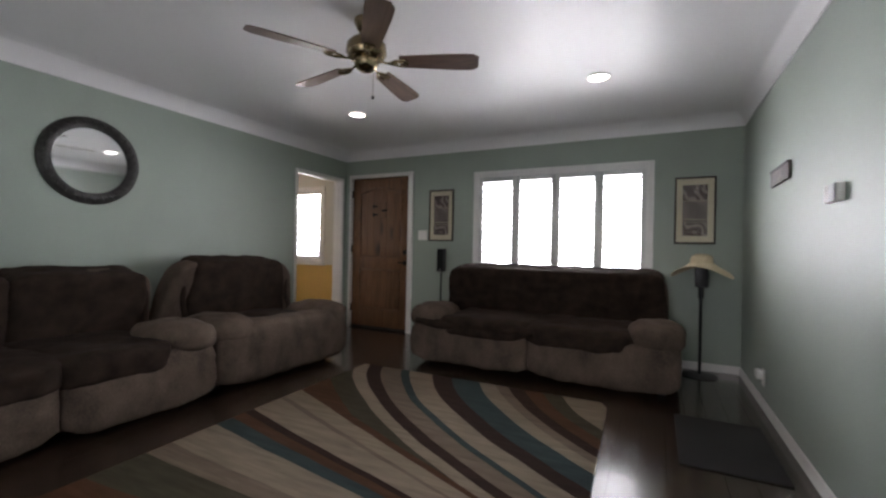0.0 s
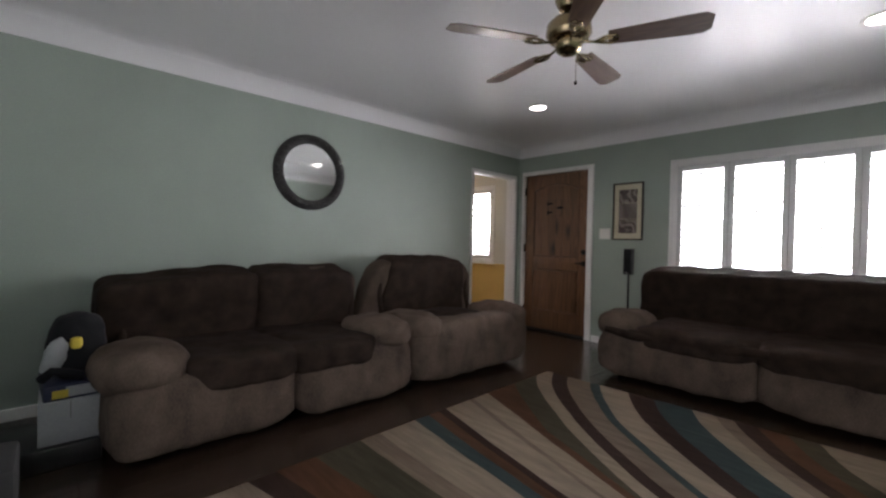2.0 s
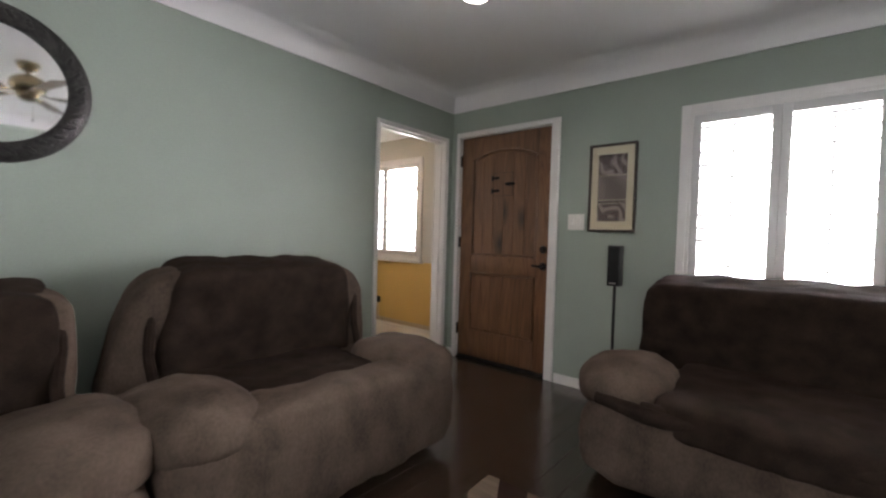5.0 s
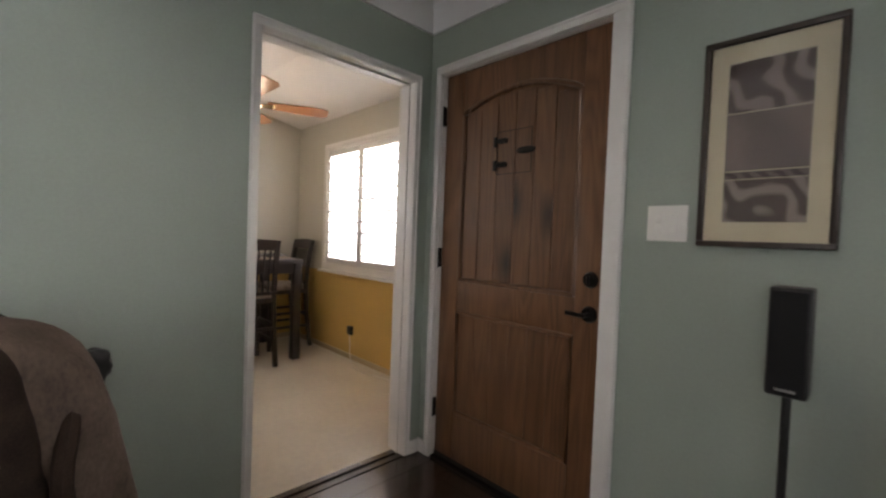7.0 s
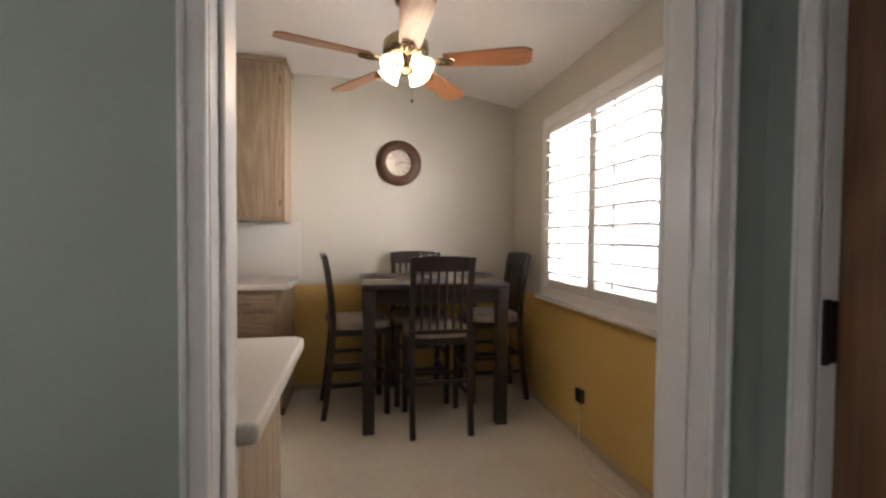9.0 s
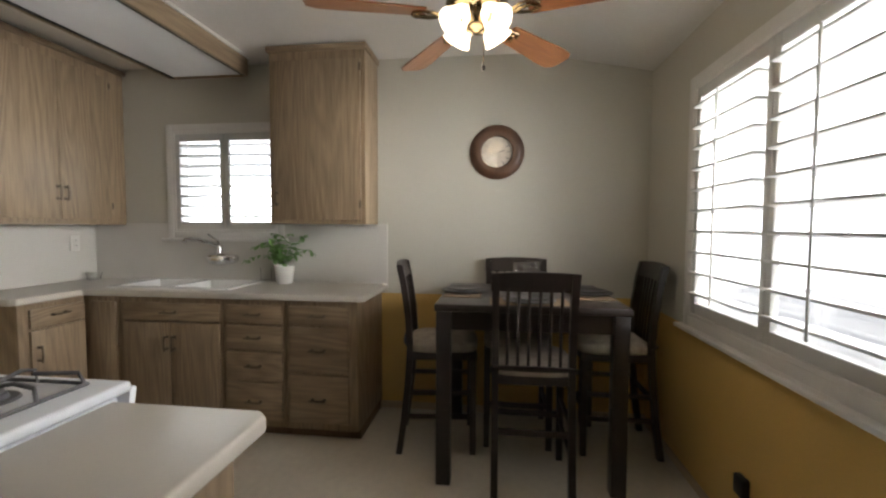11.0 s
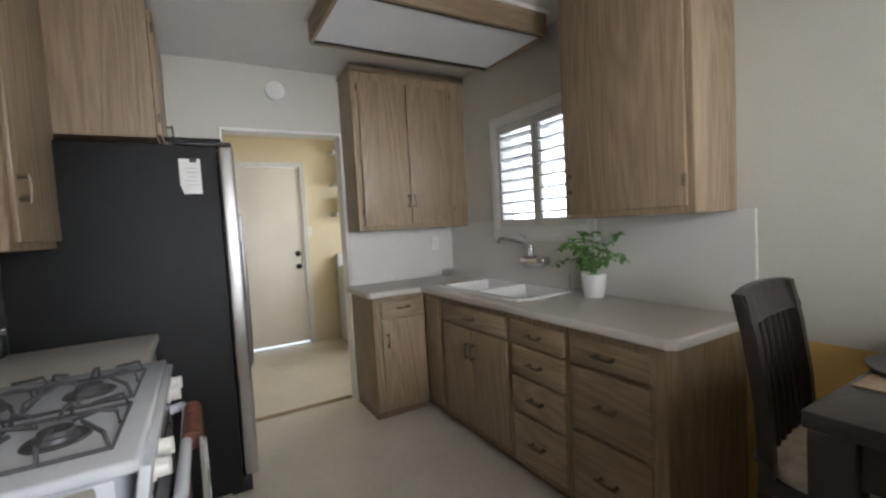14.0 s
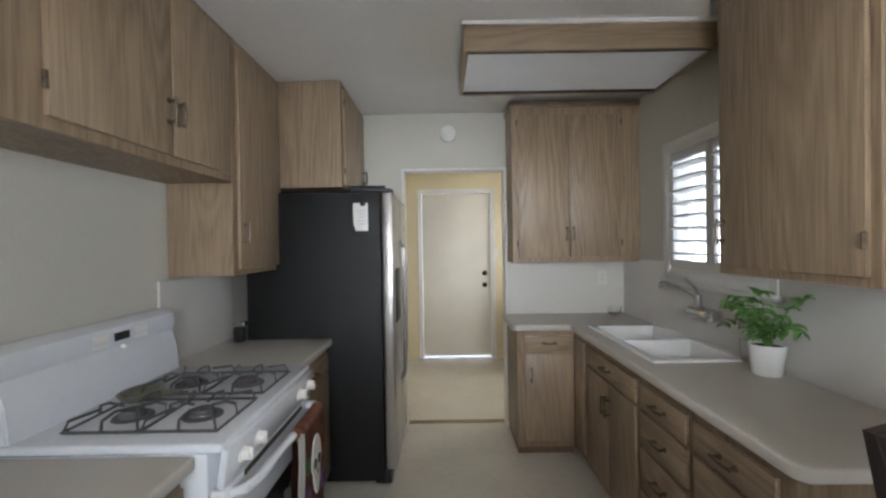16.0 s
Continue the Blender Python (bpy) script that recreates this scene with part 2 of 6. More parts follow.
# ---- builders ----
def bm_box(x0, x1, y0, y1, z0, z1, bevel=0.0, seg=2, bm=None):
    own = bmesh.new()
    bmesh.ops.create_cube(own, size=1, matrix=Matrix.LocRotScale(((x0 + x1) / 2, (y0 + y1) / 2, (z0 + z1) / 2), None, (abs(x1 - x0), abs(y1 - y0), abs(z1 - z0))))
    if bevel:
        bmesh.ops.bevel(own, geom=own.edges[:], offset=bevel, segments=seg, affect="EDGES", profile=0.5)
    return merge(bm, own)


def merge(bm, own):
    """Adds own to bm."""
    if bm is None:
        return own
    tmp = bpy.data.meshes.new("tmp")
    own.to_mesh(tmp)
    bm.from_mesh(tmp)
    bpy.data.meshes.remove(tmp)
    own.free()
    return bm


def moved(bm, m):
    bmesh.ops.transform(bm, matrix=m, verts=bm.verts)
    return bm


def bm_cyl(p, q, r, r2=None, seg=16, bm=None, caps=True):
    p, q = Vector(p), Vector(q)
    own = bmesh.new()
    bmesh.ops.create_cone(own, cap_ends=caps, segments=seg, radius1=r, radius2=r if r2 is None else r2, depth=(q - p).length)
    moved(own, Matrix.Translation((p + q) / 2) @ (q - p).to_track_quat("Z", "Y").to_matrix().to_4x4())
    return merge(bm, own)


def bm_lathe(profile, seg=32, bm=None):
    """Turns (radius, height) pairs round z."""
    own = bmesh.new()
    rings = [[own.verts.new((r * math.cos(a * math.tau / seg), r * math.sin(a * math.tau / seg), z)) for a in range(seg)] for r, z in profile]
    for a, b in zip(rings, rings[1:]):
        for i in range(seg):
            own.faces.new((a[i], a[(i + 1) % seg], b[(i + 1) % seg], b[i]))
    bmesh.ops.remove_doubles(own, verts=own.verts, dist=1e-5)
    bmesh.ops.recalc_face_normals(own, faces=own.faces)
    return merge(bm, own)


def bm_tube(points, r, seg=8, bm=None):
    """A bent rod through points."""
    own = bmesh.new()
    pts = [Vector(p) for p in points]
    rings = []
    for i, p in enumerate(pts):
        d = (pts[min(i + 1, len(pts) - 1)] - pts[max(i - 1, 0)]).normalized()
        u = d.cross(Vector((0, 0, 1)) if abs(d.z) < 0.9 else Vector((1, 0, 0))).normalized()
        v = d.cross(u)
        rings.append([own.verts.new(p + r * (math.cos(a * math.tau / seg) * u + math.sin(a * math.tau / seg) * v)) for a in range(seg)])
    for a, b in zip(rings, rings[1:]):
        for i in range(seg):
            own.faces.new((a[i], a[(i + 1) % seg], b[(i + 1) % seg], b[i]))
    own.faces.new(rings[0])
    own.faces.new(rings[-1])
    bmesh.ops.recalc_face_normals(own, faces=own.faces)
    return merge(bm, own)


def bm_soft(size, at=(0, 0, 0), p=4.0, cuts=9, wrinkle=0.0, freq=5.0, seed=0.0, tilt=0.0, sag=0.0, bm=None):
    """A stuffed shape: a cube pulled towards a rounded block, with folds."""
    own = bmesh.new()
    bmesh.ops.create_cube(own, size=2)
    bmesh.ops.subdivide_edges(own, edges=own.edges[:], cuts=cuts, use_grid_fill=True)
    for v in own.verts:
        c = v.co
        k = (abs(c.x) ** p + abs(c.y) ** p + abs(c.z) ** p) ** (1 / p)
        d = c / k
        q = Vector((d.x * size[0] / 2, d.y * size[1] / 2, d.z * size[2] / 2))
        if sag and d.z > 0:
            q.z -= sag * math.cos(d.x * 1.4) * max(0, math.cos(d.y * 1.2))
        if wrinkle:
            nrm = Vector((d.x / size[0], d.y / size[1], d.z / size[2])).normalized()
            q += nrm * wrinkle * (noise.noise((q + Vector((seed, seed * 1.7, 0))) * freq) + 0.5 * noise.noise((q + Vector((0, seed, seed))) * freq * 2.7))
        v.co = q
    moved(own, Matrix.Translation(at) @ Matrix.Rotation(tilt, 4, "X"))
    return merge(bm, own)


def bm_slab(pts, z0, z1, bevel):
    bm = bmesh.new()
    f = bm.faces.new([bm.verts.new((x, y, z0)) for x, y in pts])
    e = bmesh.ops.extrude_face_region(bm, geom=[f])
    bmesh.ops.translate(bm, verts=[v for v in e["geom"] if isinstance(v, bmesh.types.BMVert)], vec=(0, 0, z1 - z0))
    bmesh.ops.recalc_face_normals(bm, faces=bm.faces)
    if bevel:
        bmesh.ops.bevel(bm, geom=bm.edges[:], offset=bevel, segments=3, affect="EDGES", profile=0.5)
    return bm


def mesh_ob(name, bm, mat, smooth=True, parent=None, angle=40):
    me = bpy.data.meshes.new(name)
    for f in bm.faces:
        f.smooth = smooth
    bm.to_mesh(me)
    bm.free()
    if smooth:
        me.set_sharp_from_angle(angle=radians(angle))
    for m in mat if isinstance(mat, (list, tuple)) else [mat]:
        me.materials.append(m)
    ob = new(name, me)
    if parent:
        ob.parent = parent
    return ob


def part(name, bm, mat, parent, label="", smooth=True):
    return tagged(mesh_ob(name, bm, mat, smooth, parent), label)


def again(ob, m=None, parent=None):
    """One more piece on the same mesh."""
    o = new(ob.name.split(".")[0], ob.data)
    o.parent = parent or ob.parent
    o.matrix_basis = m if m is not None else Matrix()
    return o


def thing(name, m, label, category, group="", kind=""):
    ob = new(name)
    ob.empty_display_size = 0.1
    ob.matrix_world = m
    return tagged(ob, label, category, group, kind)


def structure(name, bm, mat, label, smooth=False):
    return tagged(mesh_ob(name, bm, mat, smooth), label, name.split("_")[0], kind="structure")


def wall(name, along, u0, u1, t0, t1, z0, z1, openings, low, high, split=None, low2=None, high2=None, label="", ends=None):
    """A wall along x or y from u0 to u1, t0 to t1 thick. low paints its side at t0, high that at t1; below split low2 and high2 do."""
    us = sorted({u0, u1, *[v for o in openings for v in o[:2]]})
    zs = sorted({z0, z1, *[v for o in openings for v in o[2:]], *([split] if split else [])})
    bm = bmesh.new()
    mats = [low, high, low2 or low, high2 or high, ends or WHITE]
    for a, b in zip(us, us[1:]):
        for c, d in zip(zs, zs[1:]):
            if any(o[0] <= a and b <= o[1] and o[2] <= c and d <= o[3] for o in openings):
                continue
            own = bm_box(*((a, b, t0, t1) if along == "x" else (t0, t1, a, b)), c, d)
            axis = 1 if along == "x" else 0
            for f in own.faces:
                s = 2 if split and d <= split + 1e-6 else 0
                f.material_index = s if f.normal[axis] < -0.5 else s + 1 if f.normal[axis] > 0.5 else 4
            merge(bm, own)
    return structure(name, bm, mats, label)


# ---- the shell ----
LX, LY, LZ = 4.6, -5.5, 2.44
KX, KY0, KY1, KZ = -2.88, 0.622, -3.5, 2.497
wall("wall_front", "x", 0.0, LX + 0.15, 0.0, 0.15, 0, 2.6, [(0.095, 1.015, 0, 2.045), (1.980, 3.812, 0.72, 1.955)], GREEN, WHITE, label="sage green living room wall with entry door and shuttered window")
wall("wall_mirror", "y", LY - 0.15, KY0 + 0.15, -0.12, 0.0, 0, 2.6, [(-0.922, -0.102, 0, 2.010)], CREAM, GREEN, 0.84, YELLOW, GREEN, label="dividing wall painted sage green with cased kitchen opening")
wall("wall_east", "y", LY - 0.15, 0.0, LX, LX + 0.15, 0, 2.6, [], GREEN, WHITE, label="plain sage green living room side wall")
# Unseen wall that closes the room, with an opening for added fill light.
wall("wall_back", "x", 0.0, LX, LY - 0.15, LY, 0, 2.6, [(2.3, 4.1, 0.7, 2.0)], WHITE, GREEN, label="plain sage green living room end wall, unseen, with an added window")
wall("wall_dining", "x", KX - 0.15, -0.12, KY0, KY0 + 0.15, 0, 2.6, [(-2.225, -1.01, 0.865, 2.027)], CREAM, WHITE, 0.80, YELLOW, WHITE, label="dining wall, cream above ochre, with shuttered window")
wall("wall_sink", "y", KY1 - 0.12, KY0, KX - 0.15, KX, 0, 2.6, [(-2.81, -2.0, 1.275, 2.025)], WHITE, CREAM, 0.84, WHITE, YELLOW, label="kitchen wall, cream above ochre, with window over sink")
wall("wall_laundry_door", "x", KX, -0.12, KY1 - 0.12, KY1, 0, 2.6, [(-1.935, -1.15, 0, 2.045)], BUTTER, CREAM, label="cream kitchen end wall with opening to laundry")
wall("wall_laundry_end", "x", -3.4, -0.12, -5.72, -5.57, 0, 2.6, [(-2.055, -1.180, 0, 2.115)], WHITE, BUTTER, label="butter yellow laundry wall with back door")
wall("wall_laundry_window", "y", -5.57, KY1 - 0.12, -3.4, -3.25, 0, 2.6, [(-5.0, -4.2, 1.1, 2.0)], WHITE, BUTTER, label="butter yellow laundry side wall, unseen, with an added window")
structure("floor_living", bm_box(0, LX, LY, 0, -0.10, -0.0095), DARK, "dark stained wood plank floor")
structure("floor_kitchen", bm_box(-3.4, -0.06, -5.72, KY0, -0.10, 0.0), VINYL, "cream marbled vinyl kitchen floor")
structure("floor_entry", bm_box(-0.06, 0.0, -0.921, -0.103, -0.10, 0.0), FLOORW, "dark wood threshold floor in the kitchen opening")

# living room ceiling with a cove all round
bm = bmesh.new()
rings = []
R = 0.160
for i in range(9):
    a = i * math.pi / 16
    d, z = R - R * math.cos(a), LZ - R + R * math.sin(a)
    d += 0.012
    rings.append([bm.verts.new(p) for p in ((d, LY + d, z), (LX - d, LY + d, z), (LX - d, -d, z), (d, -d, z))])
base = [bm.verts.new(p) for p in ((0, LY, LZ - R), (LX, LY, LZ - R), (LX, 0, LZ - R), (0, 0, LZ - R))]
rings.insert(0, base)
for a, b in zip(rings, rings[1:]):
    for i in range(4):
        f = bm.faces.new((a[i], b[i], b[(i + 1) % 4], a[(i + 1) % 4]))
bm.faces.new(rings[-1])
bmesh.ops.recalc_face_normals(bm, faces=bm.faces)
bmesh.ops.reverse_faces(bm, faces=bm.faces)
structure("ceiling_living", bm, CEIL, "glossy white coved living room ceiling", True)
# kitchen ceiling, its end over the dining window slopes down
bm = bmesh.new()
prof = [(KY1 - 0.12, KZ), (-0.15, KZ - 0.01), (KY0 + 0.02, 2.335)]
vs = [[bm.verts.new((x, y, z + h)) for y, z in prof] for x in (KX - 0.02, -0.1) for h in (0, 0.1)]
for i in range(2):
    bm.faces.new((vs[0][i], vs[0][i + 1], vs[2][i + 1], vs[2][i]))
    bm.faces.new((vs[1][i], vs[1][i + 1], vs[3][i + 1], vs[3][i]))
bmesh.ops.recalc_face_normals(bm, faces=bm.faces)
structure("ceiling_kitchen", bm, CEILK, "cream kitchen ceiling sloping at the dining window")
structure("ceiling_laundry", bm_box(-3.4, -0.12, -5.72, KY1 - 0.12, 2.44, 2.55), BUTTER, "butter yellow laundry ceiling")
# Unseen slab added above the ceilings; it shuts the sky's light out.
structure("roof", bm_box(-3.9, 5.3, -6.2, 1.2, 2.65, 2.75), WHITE, "unseen flat roof slab added over the ceilings to close the house")
# Unseen window frame added round the fill lamp's opening.
w5 = thing("window_5", Matrix.Translation((2.3, LY - 0.1, 0)), "wide white framed window, unseen, added behind the seats for fill light", "window", kind="structure")
bm = bm_box(0, 0.04, 0.0, 0.1, 0.7, 2.0)
bm_box(1.76, 1.8, 0, 0.1, 0.7, 2.0, 0, 2, bm)
bm_box(0.04, 1.76, 0, 0.1, 0.7, 0.74, 0, 2, bm)
bm_box(0.04, 1.76, 0, 0.1, 1.96, 2.0, 0, 2, bm)
bm_box(0.88, 0.92, 0, 0.1, 0.74, 1.96, 0, 2, bm)
mesh_ob("window_frame", bm, WHITE, False, w5)
# outdoors
BRIGHT = glow("bright_overcast_distance", (0.97, 0.985, 1.0), 1.7)
for _n, _b in (("backdrop_front", (-30, 30, 9.0, 9.05, -0.25, 9)), ("backdrop_back", (-12, 20, -14.05, -14.0, -0.25, 9)), ("backdrop_sink", (-12.05, -12, -45, 9, -0.25, 9))):
    structure(_n, bm_box(*_b), BRIGHT, "bright hazy distance outside the windows")
structure("ground", bm_box(-300, 300, -300, 300, -0.4, -0.25), material("pale_concrete", (0.45, 0.44, 0.42), 0.9, vary=0.1, scale=0.7, fine=30, bump=0.2), "pale concrete and lawn outside the house")


def run(name, pts, height, depth, mat, label, z=0.0):
    """A board along straight stretches (x0, y0, x1, y1), standing off its wall by depth to the left of the way."""
    bm = bmesh.new()
    for x0, y0, x1, y1 in pts:
        d = Vector((x1 - x0, y1 - y0, 0)).normalized()
        n_ = Vector((-d.y, d.x, 0)) * depth
        a, b = Vector((x0, y0, 0)), Vector((x1, y1, 0)) + n_
        bm_box(min(a.x, b.x), max(a.x, b.x), min(a.y, b.y), max(a.y, b.y), z, z + height, 0.003, 1, bm)
    return structure(name, bm, mat, label)


run("baseboard_living", [(LX, 0, 1.10, 0), (LX, LY, LX, -0.013), (0, -0.950, 0, LY), (0.013, LY, LX - 0.013, LY)], 0.075, 0.013, WHITE, "white painted baseboard in the living room", -0.003)
run("baseboard_living_corner", [(0.060, 0, 0.0, 0), (0, -0.014, 0, -0.074)], 0.075, 0.013, WHITE, "short white baseboard beside the entry door", -0.003)
run("baseboard_kitchen", [(-0.12, KY0, KX, KY0), (KX, KY0 - 0.013, KX, -1.22)], 0.05, 0.012, material("ochre_baseboard", (0.52, 0.42, 0.27), 0.5), "low painted baseboard in the dining corner", 0.001)


def casing(name, along, u0, u1, top, w, at, out, label, lw=None, tw=None):
    """A flat door casing with a bead, round an opening u0 to u1, on a wall face at 'at', standing out by out."""
    lw, tw = lw or w, tw or w
    bm = bmesh.new()
    def put(a, b, z0, z1, o):
        t = sorted((at, at + o))
        bm_box(*((a, b, *t) if along == "x" else (*t, a, b)), z0, z1, 0.004, 2, bm)
    k = 0.35
    put(u0 - lw, u0, 0, top, out)
    put(u1, u1 + w, 0, top, out)
    put(u0 - lw, u1 + w, top, top + tw, out)
    put(u0 - lw + 0.004, u0 - lw * (1 - k), 0.002, top + tw * (1 - k), out * 1.45)
    put(u1 + w * (1 - k), u1 + w - 0.004, 0.002, top + tw * (1 - k), out * 1.45)
    put(u0 - lw + 0.004, u1 + w - 0.004, top + tw * (1 - k), top + tw - 0.004, out * 1.45)
    return structure(name, bm, WHITE, label)


casing("trim_entry_door", "x", 0.095, 1.015, 2.045, 0.073, 0.0, -0.016, "white painted casing round the entry door", 0.034, 0.043)
casing("trim_kitchen_opening", "y", -0.912, -0.112, 2.000, 0.037, 0.0, 0.014, "white painted casing round the kitchen opening")
casing("trim_kitchen_opening_inner", "y", -0.912, -0.112, 2.000, 0.037, -0.12, -0.014, "white painted casing on the kitchen side")
casing("trim_laundry_opening", "x", -1.935, -1.15, 2.045, 0.02, KY1, 0.012, "slim white casing round the laundry opening")
casing("trim_back_door", "x", -2.055, -1.180, 2.115, 0.055, -5.57, 0.016, "white painted casing round the back door")
# jambs with a stop inside the cased opening
bm = bm_box(-0.119, -0.001, -0.921, -0.912, 0, 2.000, 0.002, 1)
bm_box(-0.119, -0.001, -0.112, -0.103, 0, 2.000, 0.002, 1, bm)
bm_box(-0.119, -0.001, -0.921, -0.103, 2.000, 2.009, 0.002, 1, bm)
bm_box(-0.080, -0.040, -0.912, -0.904, 0, 2.000, 0.002, 1, bm)
bm_box(-0.080, -0.040, -0.120, -0.112, 0, 2.000, 0.002, 1, bm)
bm_box(-0.080, -0.040, -0.904, -0.120, 1.990, 2.000, 0.002, 1, bm)
structure("trim_kitchen_jamb", bm, WHITE, "white painted jamb lining of the kitchen opening")
structure("trim_threshold", bm_box(-0.085, -0.045, -0.903, -0.121, 0.0, 0.008, 0.003, 1), FLOORW, "dark wood threshold strip at the kitchen opening")
structure("trim_laundry_threshold", bm_box(-1.935, -1.15, -3.66, -3.60, 0.0, 0.006, 0.002, 1), BRASS, "brass threshold strip at the laundry opening")


def shutters(name, m, width, z0, z1, panels, pitch, louver_w, tilt, frame_w, label, sill=False, rods=True, casing_w=0.07):
    """A window with plantation shutters. Local x runs along the wall, -y into the room, the opening's lower left corner is the origin in x."""
    win = thing(name, m, label, "window", kind="structure")
    cw = casing_w
    bm = bm_box(-cw, 0.0, -0.02, 0.0, z0 - cw, z1 + cw, 0.004)
    bm_box(width, width + cw, -0.02, 0.0, z0 - cw, z1 + cw, 0.004, 2, bm)
    bm_box(0, width, -0.02, 0.0, z1, z1 + cw, 0.004, 2, bm)
    bm_box(0, width, -0.02, 0.0, z0 - cw, z0, 0.004, 2, bm)
    for a, b, c, d in ((0, 0.02, z0, z1), (width - 0.02, width, z0, z1), (0.02, width - 0.02, z1 - 0.02, z1), (0.02, width - 0.02, z0, z0 + 0.02)):
        bm_box(a, b, -0.018, 0.13, c, d, 0.002, 1, bm)
    for i in range(panels + 1):
        u = min(max(0.02 + i * (width - 0.04) / panels, 0.022), width - 0.022)
        bm_box(u - 0.011, u + 0.011, 0.0175, 0.03, z0 + 0.021, z1 - 0.021, 0.002, 1, bm)
    part("window_frame", bm, WHITE, win)
    if sill:
        part("window_sill", bm_box(-cw - 0.03, width + cw + 0.03, -0.055, 0.0, z0 - cw - 0.022, z0 - cw, 0.006), WHITE, win)
    pane = part("pane", bm_box(0.02, width - 0.02, 0.10, 0.104, z0 + 0.02, z1 - 0.02), GLASS, win, smooth=False)
    pane.visible_shadow = False
    pw = (width - 0.04) / panels
    st = frame_w
    h0, h1 = z0 + 0.02 + 0.055, z1 - 0.02 - 0.055
    n_l = max(2, round((h1 - h0) / pitch))
    step = (h1 - h0) / n_l
    first = louver0 = rod0 = None
    for i in range(panels):
        if first is None:
            g = 0.0015
            bm = bm_box(g, st, -0.012, 0.016, z0 + 0.021, z1 - 0.021, 0.003)
            bm_box(pw - st, pw - g, -0.012, 0.016, z0 + 0.021, z1 - 0.021, 0.003, 2, bm)
            bm_box(st, pw - st, -0.011, 0.015, z0 + 0.021, h0, 0.003, 2, bm)
            bm_box(st, pw - st, -0.011, 0.015, h1, z1 - 0.021, 0.003, 2, bm)
            first = part("shutter_panel", bm, SHUT, win)
            first.matrix_basis = Matrix.Translation((0.02, 0, 0))
            panel = first
        else:
            panel = again(first, Matrix.Translation((0.02 + i * pw, 0, 0)))
        for k in range(n_l):
            pm = Matrix.Translation((pw / 2, 0.004, h0 + (k + 0.5) * step)) @ Matrix.Rotation(radians(tilt), 4, "X")
            if louver0 is None:
                own = bmesh.new()
                bm_box(-(pw / 2 - st - 0.002), pw / 2 - st - 0.002, -louver_w / 2, louver_w / 2, -0.0055, 0.0055, 0.003, 1, own)
                louver0 = part("louver", own, SHUT, panel)
                louver0.matrix_basis = pm
            else:
                again(louver0, pm, panel)
        if rods:
            off = -louver_w / 2 * math.cos(radians(tilt)) - 0.004
            if rod0 is None:
                rod0 = part("tilt_rod", bm_box(pw / 2 - 0.005, pw / 2 + 0.005, off - 0.008, off, h0 + 0.03, h1 - 0.03, 0.002, 1), SHUT, panel)
            else:
                again(rod0, Matrix(), panel)
    return win


shutters("window_1", Matrix.Translation((1.980, 0, 0)), 1.832, 0.72, 1.970, 4, 0.078, 0.084, -5, 0.046, "white plantation shutters open on a wide front window", casing_w=0.05)
shutters("window_2", Matrix.Translation((-2.231, KY0, 0)), 1.23, 0.862, 2.032, 2, 0.104, 0.110, -6, 0.035, "white plantation shutters open on the dining window", sill=True, casing_w=0.05)
shutters("window_3", Matrix.Translation((KX, -2.81, 0)) @ Matrix.Rotation(math.pi / 2, 4, "Z"), 0.83, 1.275, 2.025, 2, 0.075, 0.08, -6, 0.035, "small white shuttered window above the sink", sill=True, rods=False, casing_w=0.05)
# plain window added to light the laundry, out of sight round its corner
w4 = thing("window_4", Matrix.Translation((-3.25, -5.0, 0)) @ Matrix.Rotation(math.pi / 2, 4, "Z"), "plain white framed window, unseen, added to light the laundry", "window", kind="structure")
bm = bm_box(0, 0.04, 0.0, 0.1, 1.1, 2.0)
bm_box(0.76, 0.8, 0, 0.1, 1.1, 2.0, 0, 2, bm)
bm_box(0.04, 0.76, 0, 0.1, 1.1, 1.14, 0, 2, bm)
bm_box(0.04, 0.76, 0, 0.1, 1.96, 2.0, 0, 2, bm)
part("window_frame", bm, WHITE, w4)

# ---- rug ----


